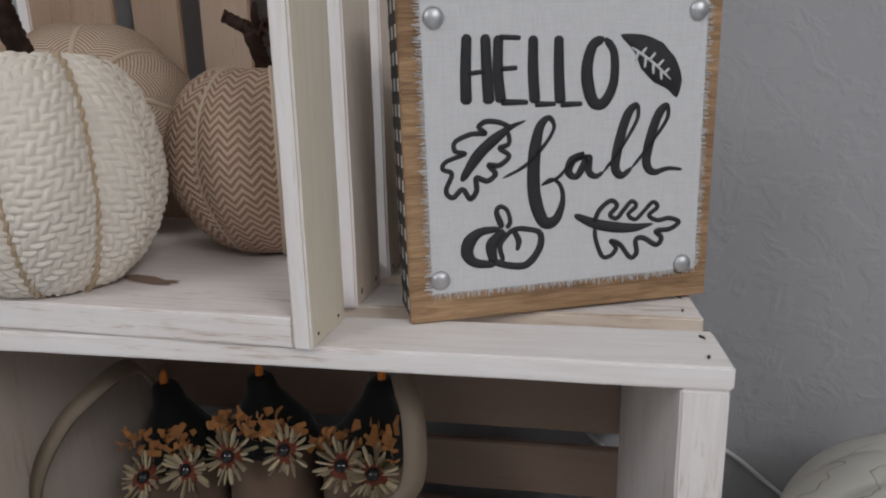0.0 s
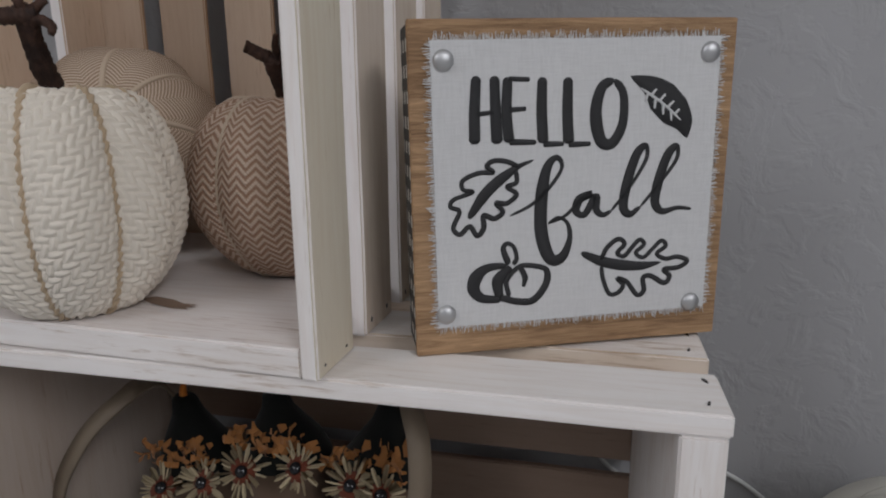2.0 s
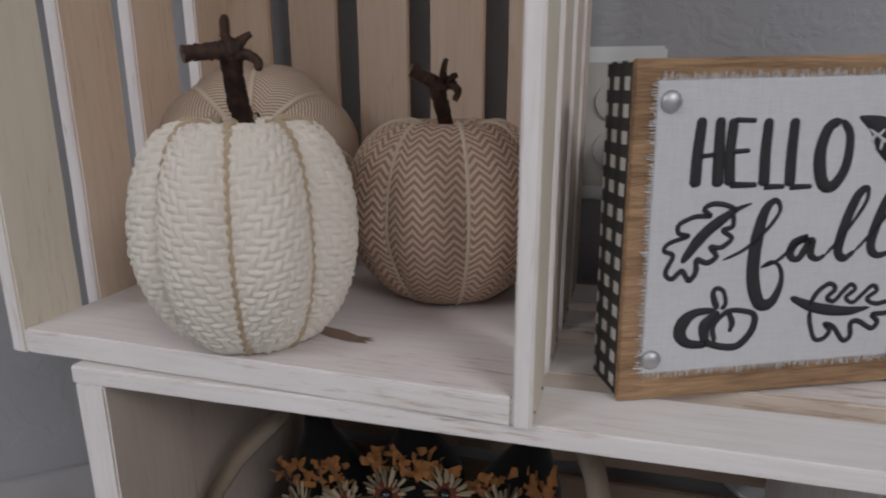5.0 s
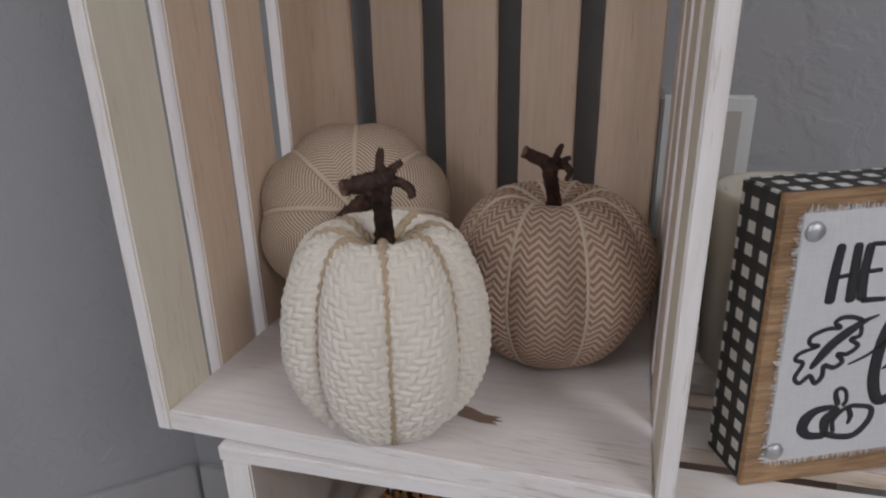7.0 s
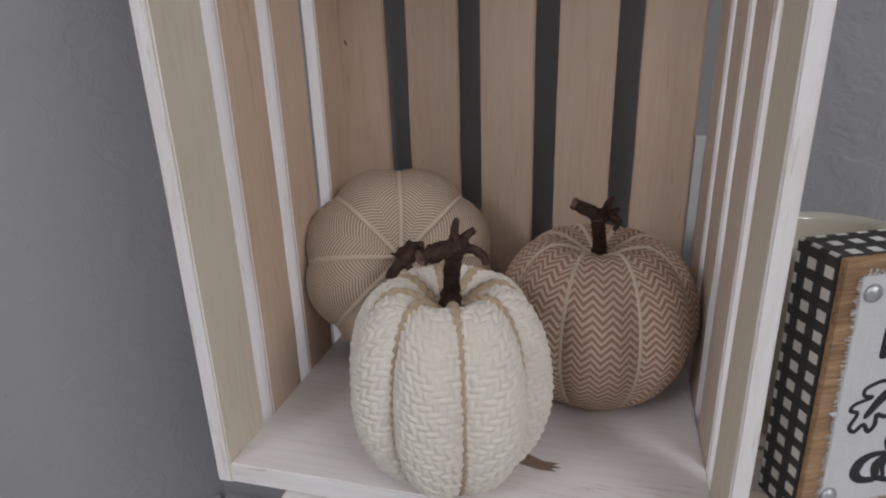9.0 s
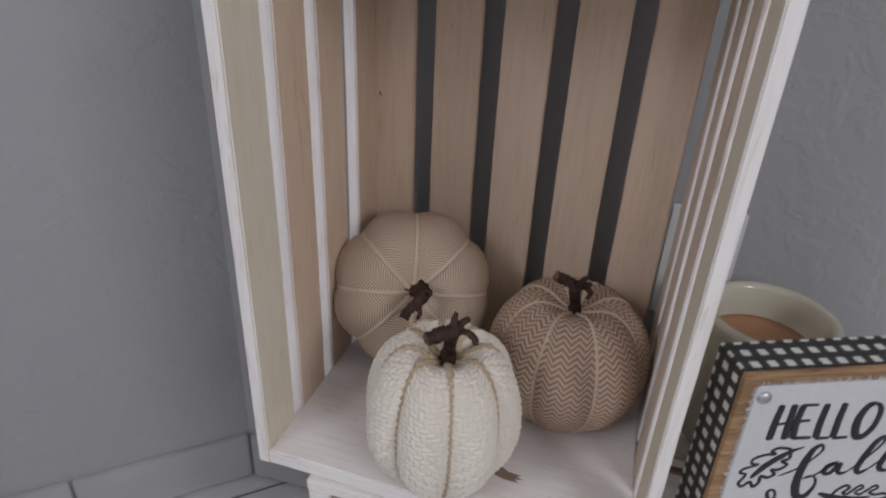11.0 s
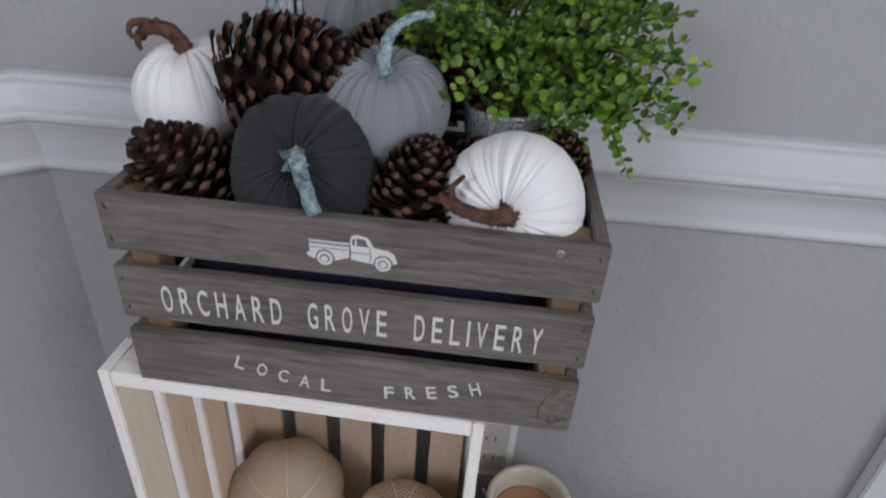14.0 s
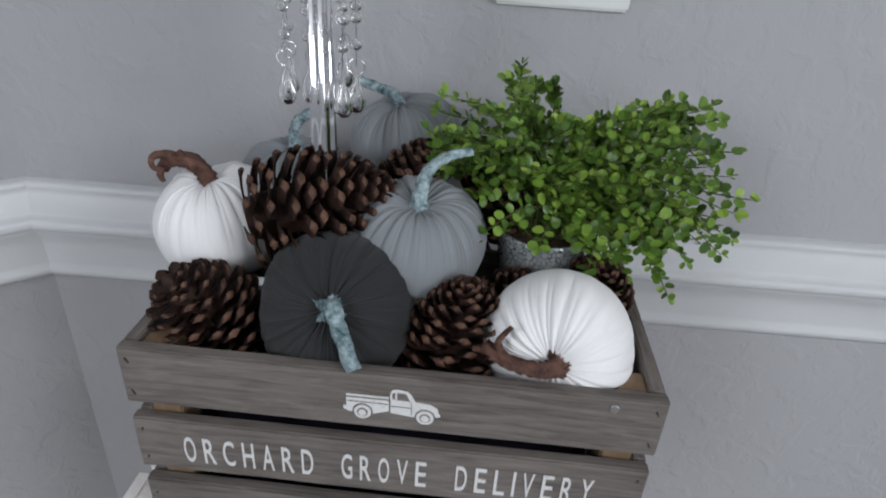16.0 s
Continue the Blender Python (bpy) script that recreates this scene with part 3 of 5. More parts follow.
pumpkin("brown and cream zigzag cloth pumpkin with piped seams", P2, 0.0728, 0.141, 8, 0.1, 0.02, 20, 90, M["zigzag"], None, 0.0016, M["cord"], 0,
        [(0, 0, 0.094), (0, -0.003, 0.112), (-0.001, -0.011, 0.127), (-0.002, -0.019, 0.141)],
        [[(0.002, -0.014, 0.139), (-0.006, -0.017, 0.144), (-0.013, -0.02, 0.148), (-0.018, -0.022, 0.151)], [(0, -0.014, 0.139), (0.006, -0.018, 0.145), (0.011, -0.02, 0.148)],
         [(0.002, -0.016, 0.142), (0.003, -0.022, 0.15), (0.006, -0.026, 0.157)], [(0.006, -0.016, 0.143), (0.011, -0.016, 0.138), (0.009, -0.017, 0.132)]], 27, taper=0.26, shoulder=0.76,
        ends=[((-0.018, -0.022, 0.151), (-0.85, -0.4, 0.3))])
P3 = Matrix.Translation((-0.239, 0.158, FLOOR2 + 0.087)) @ pose(0, 0, 0, 65, 0, 22) @ Matrix.Translation((0, 0, -0.055))
pumpkin("beige herringbone twill pumpkin lying on its side", P3, 0.078, 0.114, 8, 0.085, 0.018, 20, 90, M["twill"], None, 0.0021, M["cord"], 0,
        [(0.005, 0.003, 0.086), (0.009, 0.004, 0.103), (0.008, 0.002, 0.117), (0.001, -0.005, 0.126)],
        [[(0.008, 0.001, 0.118), (0.0, -0.005, 0.125), (-0.007, -0.011, 0.129), (-0.01, -0.017, 0.13)], [(0.0, -0.004, 0.124), (0.004, -0.012, 0.128), (0.002, -0.018, 0.129)], [(0.006, 0.002, 0.12), (0.012, 0.006, 0.126), (0.013, 0.003, 0.13)]], -3)


# ---------------------------------------------------------------- the sign
SIGN = basis((0.913, 0.408, 0), (0, 0, 1), (0.113, 0.0735, 0.4052))  # centre of its front face, local z to the front
SW, SH, SD = 0.169, 0.169, 0.036


def sign_block():
    s = thing("block_sign", "square block sign with frayed white canvas on oak and gingham sides", "sign", SIGN)
    bm = board(SW, SH, 0.004, 5, 0.0006, 0.0003)
    part("face_board", bm, [M["oak"], M["oak"]], s, "oak veneer front", m=pose(0.0006, -0.0009, -0.002, 0, 0, 1))
    bm = box(bmesh.new(), (-SW / 2 + 0.0006, -SH / 2 + 0.0006, -SD), (SW / 2 - 0.0006, SH / 2 - 0.0006, -0.0042), 0.001)
    part("block", bm, M["check"], s, "black and white gingham sides", m=pose(0.0006, -0.0009, 0, 0, 0, 1))
    bm = board(0.149, 0.1435, 0.001, 8, 0.0002, 0.0002)
    part("canvas", bm, [M["canvas"], M["canvas"]], s, "white canvas with frayed edges", m=pose(0.0018, 0.0024, 0.0008, 0, 0, 1.4))
    return s


n, s3 = gingham("black and white gingham", 0.0125)
nx, ny, nz = (n.math("ABSOLUTE", o) for o in n.add("SeparateXYZ", {0: n.add("VectorTransform", {0: n.add("NewGeometry").outputs["Normal"]}).outputs[0]}).outputs)
side = n.math("GREATER_THAN", nx, 0.5)
along = n.math("ADD", n.math("MULTIPLY", s3[1], side), n.math("MULTIPLY", s3[0], n.math("SUBTRACT", 1.0, side)))
cnt = n.math("ADD", along, s3[2])
M["check"] = n.out(n.ramp(n.math("MULTIPLY", cnt, 0.5), [(0.0, (0.7, 0.69, 0.66)), (0.25, (0.06, 0.058, 0.058)), (0.75, (0.035, 0.034, 0.034))]), 0.7)
sign_block()


# ---------------------------------------------------------------- lettering and details on the sign
def brush(parent, name, ctrl, widths, material, z=0.00158, unit=0.00103, n=40):
    """A painted stroke: a thin ribbon through the control points, in millimetres, with its widths along the way."""
    p = smooth_line([(a, b) for a, b in ctrl], n) * unit
    w = np.interp(np.linspace(0, 1, n), np.linspace(0, 1, len(widths)), widths) * unit * 0.535
    t = np.gradient(p, axis=0)
    t /= np.linalg.norm(t, axis=1)[:, None] + 1e-12
    nrm = np.stack([-t[:, 1], t[:, 0]], 1)
    # round both ends
    ends = np.minimum(np.arange(n), np.arange(n)[::-1])
    w = w * np.sqrt(np.clip((ends + 0.35) / 2.2, 0, 1))
    lo, hi = np.full((n, 1), z - 0.0005), np.full((n, 1), z)
    a, b = p - nrm * w[:, None], p + nrm * w[:, None]
    pts = np.stack([np.hstack([a, lo]), np.hstack([a, hi]), np.hstack([b, hi]), np.hstack([b, lo])], 1)
    return part(name, grid_mesh(name, pts, material, True, smooth=False), None, parent)


sign = bpy.data.objects["block_sign"]
INK = M["black"]
HELLO = [
    ([(-50.6, 54.5), (-51.2, 38), (-51, 23)], [4.4, 5, 5.2]), ([(-41.8, 54.5), (-41, 38), (-40, 23)], [4.4, 5, 5.2]), ([(-50, 37), (-42, 38)], [2, 2]),
    ([(-35.4, 54), (-35.6, 38), (-34, 23.5)], [4.4, 4.8, 5]), ([(-35, 53.3), (-24.5, 53)], [2.2, 2]), ([(-34.5, 39), (-26, 39.5)], [2.2, 2]), ([(-34, 23.8), (-20.5, 23.6)], [3, 2.2]),
    ([(-18.4, 54), (-18.2, 38), (-17, 23)], [4.4, 5, 5.2]), ([(-17, 22.6), (-6.4, 22.6)], [2.8, 2]),
    ([(-5.6, 54), (-5.2, 38), (-4, 22.6)], [4.4, 5, 5.2]), ([(-4, 22.2), (7.4, 22.4)], [2.8, 2]),
    ([(17.5, 53), (11.5, 49), (9.2, 37), (12.5, 24), (18.5, 22.6), (23.4, 32), (23, 46), (18, 53)], [3.8, 6, 4.6, 3.2]),
]
for ctrl, ws in HELLO:
    brush(sign, "letter_stroke", ctrl, ws, INK)
FALL = [
    ([(-33, -12.4), (-22, -7), (-12.5, 2), (-7, 11), (-9.8, 16), (-14.6, 11), (-17, -4), (-16.4, -22), (-11.5, -35), (-5, -34.5), (-1.4, -25), (-3, -17), (-8, -14), (-13, -17)],
     [1.2, 1.8, 1.6, 3, 6, 6.4, 5.4, 2.4, 1.6, 1.4]),
    ([(-12, -16.5), (-4, -13), (4, -5), (9.5, -2.6), (3, -5), (1.4, -11), (6, -12.8), (11.4, -4), (12.2, -11), (16, -13.4), (20, -11.5)], [1.4, 1.6, 3.4, 4.4, 3, 4, 3, 1.6]),
    ([(20, -11.5), (29, 0), (37, 14), (36.5, 21), (32, 17), (28, 4), (26.4, -9), (30, -13.6), (35.5, -10)], [1.4, 1.6, 2, 4.4, 5, 4, 1.8]),
    ([(35.5, -10), (45, 1.5), (53.5, 14), (53, 20.6), (48.5, 16), (44.6, 3), (43.6, -8), (48, -12.6), (56, -11), (64, -11.8)], [1.4, 1.6, 2, 4.4, 5, 4, 2.2, 1.4]),
]
for ctrl, ws in FALL:
    brush(sign, "letter_stroke", ctrl, ws, INK, n=90)
# the small leaf, the two oak leaves and the pumpkin
brush(sign, "leaf_drawing", [(26.2, 54.5), (37.5, 49.6), (47, 41.2), (55, 33), (58.2, 24.6)], [1, 8, 15.4, 15, 9, 1.2], INK, n=50)
for ctrl in ([(32, 48.8), (44, 41.4), (54, 33.4)], [(37.4, 45.4), (40, 48.6)], [(41.8, 42.6), (45, 46.2)], [(46.4, 39.6), (49.6, 42.8)], [(50.4, 36.4), (53, 38.8)],
             [(35.6, 46.6), (34.6, 42.4)], [(39.8, 44), (39.6, 39)], [(44, 41.2), (44.4, 36)], [(48.4, 38), (49, 33.2)]):
    brush(sign, "leaf_vein", ctrl, [1.3, 1.0], M["canvas"], z=0.0018, n=12)
OAK_L = [(-29, 11.8), (-34.7, 14.4), (-41.4, 15), (-45, 12.4), (-41.8, 9.4), (-49, 9.2), (-56.6, 5.8), (-56.6, 1.4), (-51.8, 0), (-61.2, -3.4), (-62.8, -7), (-58.4, -9.4), (-61.4, -17.4), (-58, -20.8), (-53.2, -17), (-49.4, -21.8),
         (-46.2, -18), (-46.2, -11.8), (-40.8, -13.4), (-36.6, -10.2), (-40, -5.8), (-34.6, -6), (-29.8, -1.6), (-34.6, 2.2), (-30, 4.2), (-30.4, 10.4)]
OAK_R = [(16, -37.2), (19, -30.6), (24.8, -26.4), (28.4, -29.2), (24.8, -33.6), (28.6, -35.6), (32.8, -30.8), (36.6, -27.2), (39.2, -29.8), (35, -34), (39.2, -36.8), (44, -32.4), (48.6, -28.2), (51.4, -31), (46.8, -35), (51.8, -38),
         (58.4, -37.2), (64.2, -39.6), (59.6, -43), (51.4, -43.8), (54.8, -47.6), (52, -51.2), (44.2, -47), (40, -48), (40.8, -54.8), (37.2, -57), (31, -49.6), (25.8, -47.6), (29, -51.4), (26.2, -55.4), (21.4, -55.4), (17.6, -47), (16.4, -40.2)]
brush(sign, "leaf_drawing", OAK_L, [2.4, 2.0, 2.6, 2.1], INK, n=200)
brush(sign, "leaf_drawing", [(-21.6, 15), (-30.8, 11), (-44.2, 0.4), (-53.8, -13)], [0.8, 2.2, 5, 5.2, 3], INK)
brush(sign, "leaf_drawing", OAK_R, [2.4, 2.0, 2.6, 2.1], INK, n=240)
brush(sign, "leaf_drawing", [(5, -32.8), (19, -38.6), (36.4, -41.2), (49.4, -39.8)], [2.6, 5, 5.4, 4, 1], INK)
brush(sign, "pumpkin_drawing", [(-34, -37.6), (-44, -38.6), (-49.8, -43.2), (-51, -49.6), (-46.4, -54.4), (-36.4, -55.6)], [2.6, 4, 6.4, 6, 4.4, 3.4], INK, n=50)
brush(sign, "pumpkin_drawing", [(-32, -38.4), (-38.4, -45.4), (-37.6, -54.2)], [3.4, 6, 4], INK)
brush(sign, "pumpkin_drawing", [(-37.6, -54.2), (-28.4, -57), (-19.8, -56.8), (-13.4, -49), (-13, -41.4), (-18.4, -38.8), (-27.4, -38.6), (-34, -45.8), (-32.4, -54.2)], [3.4, 3.4, 3.6, 3.4, 2.6, 2.4, 2.4, 2.4], INK, n=90)
brush(sign, "pumpkin_drawing", [(-26.8, -39.2), (-24.4, -44.4), (-25.2, -49.4)], [2.6, 3, 1.6], INK)
brush(sign, "pumpkin_drawing", [(-33, -37.2), (-36, -29.2), (-34, -26.4), (-30.6, -28.4), (-29, -34.2), (-30.8, -37.4)], [3.4, 2.4, 2, 2, 2.4], INK)


def sign_details():
    n = Nodes("brushed steel tack")
    metal = n.out((0.56, 0.565, 0.575), 0.48, metal=1.0)
    for x, y in ((-0.0681, 0.0633), (0.0691, 0.0682), (-0.0669, -0.0638), (0.0698, -0.0644)):
        bm = bmesh.new()
        bmesh.ops.create_uvsphere(bm, u_segments=16, v_segments=10, radius=0.0052)
        for v in bm.verts:
            v.co.z = max(v.co.z, -0.0004) * 0.55
        part("tack", bm, metal, sign, "domed steel tack", m=pose(x, y, 0.0016), smooth=True)
    rnd = random.Random(3)
    bm = bmesh.new()
    w, h = 0.149 / 2, 0.1435 / 2
    for side in range(4):
        length = (w if side % 2 == 0 else h) * 2
        for k in range(int(length / 0.0005)):
            s = -length / 2 + k * 0.0005 + rnd.uniform(-0.0004, 0.0004)
            d = rnd.uniform(0.0015, 0.0046) * (0.65 + 0.5 * abs(math.sin(k * 0.21 + side)))
            e = s + rnd.uniform(-0.001, 0.001)
            q = 0.00022
            pts = [(s - q, 0), (s + q, 0), (e + q * 0.6, d), (e - q * 0.6, d)]
            zs = [0.001, 0.001, 0.0006 + rnd.uniform(0, 0.001), 0.0006 + rnd.uniform(0, 0.001)]
            vs = []
            for (a, b), z in zip(pts, zs):
                x, y = ((a, h + b - 0.0006), (w + b - 0.0006, -a), (-a, -h - b + 0.0006), (-w - b + 0.0006, a))[side]
                vs.append(bm.verts.new((x, y, z)))
            bm.faces.new(vs)
    tagged(part("fringe", bm, M["canvas"], sign, "frayed white threads", m=pose(0.0018, 0.0024, 0, 0, 0, 1.4)), kind="stuff")


sign_details()


# ---------------------------------------------------------------- behind the sign: candle, outlet, switch, cord
def lathe(profile, segments=48):
    """Rings from (radius, height) pairs."""
    a = np.linspace(0, 2 * np.pi, segments, endpoint=False)
    return np.array([np.stack([r * np.cos(a), r * np.sin(a), np.full(segments, z)], -1) for r, z in profile])


def candle():
    n = Nodes("cream glazed jar")
    co = n.coord()
    col = n.mix(n.math("MULTIPLY", n.noise(co, 30.0, 3), 0.4), (0.6, 0.57, 0.47), (0.5, 0.47, 0.37))
    jar = n.out(col, 0.18, spec=0.5)
    n = Nodes("brown wax")
    wax = n.out(n.mix(n.noise(n.coord(), 40.0, 3), (0.42, 0.2, 0.1), (0.52, 0.28, 0.16)), 0.35)
    c = thing("candle", "wide cream glazed jar candle with brown wax", "candle", pose(0.078, 0.187, 0.3185))
    part("jar", grid_mesh("jar", lathe([(0.0, 0.0), (0.047, 0.0), (0.051, 0.003), (0.0545, 0.05), (0.0555, 0.1), (0.0562, 0.124), (0.0567, 0.13), (0.0555, 0.134), (0.052, 0.135), (0.0488, 0.1335), (0.047, 0.13), (0.0455, 0.115), (0.0445, 0.09), (0.0, 0.088)]), jar), None, c)
    part("wax", grid_mesh("wax", lathe([(0.0446, 0.09), (0.0448, 0.1035), (0.042, 0.1018), (0.02, 0.1008), (0.0, 0.101)]), wax), None, c)


def wall_plate(name, label, x0, x1, z0, z1, category):
    t = thing(name, label, category, basis((1, LEAN, 0), (0, 0, 1), ((x0 + x1) / 2, wall_y((x0 + x1) / 2) - 0.0002, (z0 + z1) / 2)))
    plastic = M["plastic"]
    bm = box(bmesh.new(), (-(x1 - x0) / 2, -(z1 - z0) / 2, 0), ((x1 - x0) / 2, (z1 - z0) / 2, 0.0055), 0.0022)
    part("plate", bm, plastic, t)
    return t


n = Nodes("white plastic")
M["plastic"] = n.out(n.mix(n.math("MULTIPLY", n.noise(n.coord(), 60.0, 2), 0.2), (0.72, 0.73, 0.72), (0.6, 0.6, 0.58)), 0.35)
candle()
out = wall_plate("wall_outlet", "white double socket outlet on the grey wall", -0.015, 0.056, 0.382, 0.505, "outlet")
part("inset", box(bmesh.new(), (-0.026, -0.05, 0.003), (0.026, 0.05, 0.006), 0.0006), painted("beige plastic", (0.5, 0.48, 0.44), 0.4), out)
for z in (-0.0195, 0.0195):
    bm = bmesh.new()
    bmesh.ops.create_cone(bm, cap_ends=True, segments=24, radius1=0.0172, radius2=0.0165, depth=0.004)
    for v in bm.verts:
        v.co.y = max(-0.0135, min(0.0135, v.co.y))
    face = part("socket", bm, painted("socket plastic", (0.5, 0.48, 0.44), 0.4), out, m=pose(0, z, 0.0068))
    for x in (-0.0062, 0.0062):
        part("slot", box(bmesh.new(), (x - 0.0009, -0.001, 0.0016), (x + 0.0009, 0.007, 0.0024)), M["nail"], face)
sw = wall_plate("light_switch", "white two-gang rocker light switch on the grey wall", -0.069, 0.043, 1.134, 1.249, "switch")
for x in (-0.023, 0.023):
    part("rocker", box(bmesh.new(), (x - 0.0165, -0.033, 0.004), (x + 0.0165, 0.033, 0.0085), 0.001), M["plastic"], sw)
cable = smooth_line([(x, wall_y(x) - d, z) for x, d, z in ((0.02, 0.012, 0.36), (0.07, 0.007, 0.23), (0.12, 0.003, 0.16), (0.14, 0.003, 0.128), (0.165, 0.003, 0.116), (0.2, 0.003, 0.142), (0.25, 0.003, 0.127), (0.295, 0.003, 0.093), (0.37, 0.014, 0.03), (0.45, 0.06, GROUND + 0.003), (0.8, 0.08, GROUND + 0.003))], 120)
tagged(new("power_cord", grid_mesh("power_cord", tube_points(cable, 0.0021, 8), M["plastic"])), "thin white power cord hanging along the wall", "cord")


# ---------------------------------------------------------------- beside and inside the lying crate
def big_pumpkin():
    n = Nodes("crackled white paint")
    co = n.coord(scale=(1, 1, 0.3))
    a = n.noise(co, 16.0, 3, 0.5, 0.8)
    crack = n.ramp(a, [(0.494, grey(1)), (0.5, grey(0)), (0.506, grey(1))])
    col = n.mix(crack, (0.2, 0.17, 0.12), n.mix(n.noise(n.coord(), 12.0, 3), (0.64, 0.62, 0.56), (0.5, 0.49, 0.44)))
    white = n.out(col, 0.5, n.bump(crack, 0.4, 0.001))
    p = thing("white_pumpkin", "large white crackle-painted pumpkin on the floor", "pumpkin", pose(0.372, 0.115, GROUND))
    me, _ = gourd_mesh("body", 0.134, 0.262, 12, 0.1, 0.02, 14, 60, white)
    part("body", me, None, p)
    twig(p, [(0, 0, 0.23), (0.004, 0, 0.265), (0.016, 0.004, 0.29)], 0.012, 0.009, M["stem"], 5)


big_pumpkin()
M["raffia"] = fabric("pale raffia", (0.48, 0.395, 0.26), weave=400.0)
M["raffia_orange"] = fabric("orange raffia", (0.4, 0.175, 0.06), weave=400.0)
M["felt"] = fabric("black felt", (0.011, 0.012, 0.011), weave=600.0)
M["felt_orange"] = fabric("orange felt", (0.7, 0.22, 0.04), weave=600.0)
M["burlap"] = fabric("brown burlap", (0.15, 0.1, 0.07), weave=500.0)
M["rust"] = fabric("rust red felt", (0.13, 0.036, 0.02), weave=700.0)
M["basket"] = fabric("dark woven lining", (0.07, 0.055, 0.045), weave=300.0)
M["band"] = painted("pale wood band", (0.2, 0.155, 0.11), 0.6, 0.4)
n = Nodes("black bead")
M["bead"] = n.out((0.012, 0.012, 0.014), 0.12)


def basket():
    """An oval basket with a bentwood loop handle at each end."""
    b = thing("storage_basket", "dark-lined oval basket with a bentwood loop handle at each end", "basket", pose(-0.108, 0.127, GROUND + 0.0105))
    a = np.linspace(0, 2 * np.pi, 64, endpoint=False)
    ring = lambda w, d, z: np.stack([w * np.sign(np.cos(a)) * np.abs(np.cos(a)) ** 0.7, d * np.sign(np.sin(a)) * np.abs(np.sin(a)) ** 0.7, np.full(64, z)], -1)
    shell = [ring(0.001, 0.001, 0.0), ring(0.1, 0.06, 0.0), ring(0.108, 0.068, 0.01), ring(0.122, 0.08, 0.135), ring(0.1235, 0.0815, 0.138), ring(0.1205, 0.0785, 0.139), ring(0.117, 0.075, 0.13), ring(0.103, 0.063, 0.006), ring(0.001, 0.001, 0.006)]
    part("shell", grid_mesh("shell", np.array(shell), M["basket"]), None, b)
    at = Vector((-0.108, 0.127, GROUND + 0.0105))
    for loop, across in (([(-0.02, 0.185, 0.09), (-0.03, 0.18, 0.17), (-0.024, 0.165, 0.235), (0.0, 0.13, 0.266), (0.018, 0.085, 0.268), (0.031, 0.062, 0.25), (0.03, 0.055, 0.212), (0.006, 0.05, 0.192), (-0.02, 0.052, 0.16), (-0.03, 0.06, 0.1)], (0.86, 0.5, 0.1)),
                         ([(-0.24, 0.06, 0.09), (-0.238, 0.055, 0.17), (-0.212, 0.058, 0.222), (-0.19, 0.075, 0.248), (-0.196, 0.115, 0.244), (-0.216, 0.16, 0.2), (-0.225, 0.175, 0.15), (-0.22, 0.18, 0.09)], (0.86, -0.4, -0.3))):
        p = smooth_line([Vector(q) - at for q in loop], 48)
        t = np.gradient(p, axis=0)
        t /= np.linalg.norm(t, axis=1)[:, None]
        w = np.array(across) - t * (t @ np.array(across))[:, None]
        w /= np.linalg.norm(w, axis=1)[:, None]
        o = np.cross(t, w)
        rows = np.stack([p + w * a_ * 0.0068 + o * b_ * 0.0013 for a_, b_ in ((-1, -1), (1, -1), (1, 1), (-1, 1))], 1)
        part("handle", grid_mesh("handle", rows, M["band"], True, smooth=False), None, b, "bent pale wood loop handle")


basket()


def petal_mesh():
    bm = bmesh.new()
    rows = [(0.006, 0.0007), (0.011, 0.0013), (0.016, 0.0014), (0.0195, 0.0009)]
    prev = None
    for k, (x, w) in enumerate(rows):
        vs = [bm.verts.new((x, -w, 0.0006 * k)), bm.verts.new((x, 0, 0.0006 * k + 0.0008)), bm.verts.new((x, w, 0.0006 * k))]
        if prev:
            for q in range(2):
                bm.faces.new((prev[q], vs[q], vs[q + 1], prev[q + 1]))
        prev = vs
    bmesh.ops.solidify(bm, geom=bm.faces[:], thickness=0.0006)
    me = bpy.data.meshes.new("petal")
    bm.to_mesh(me)
    bm.free()
    me.materials.append(M["raffia"])
    return me


PETAL = petal_mesh()


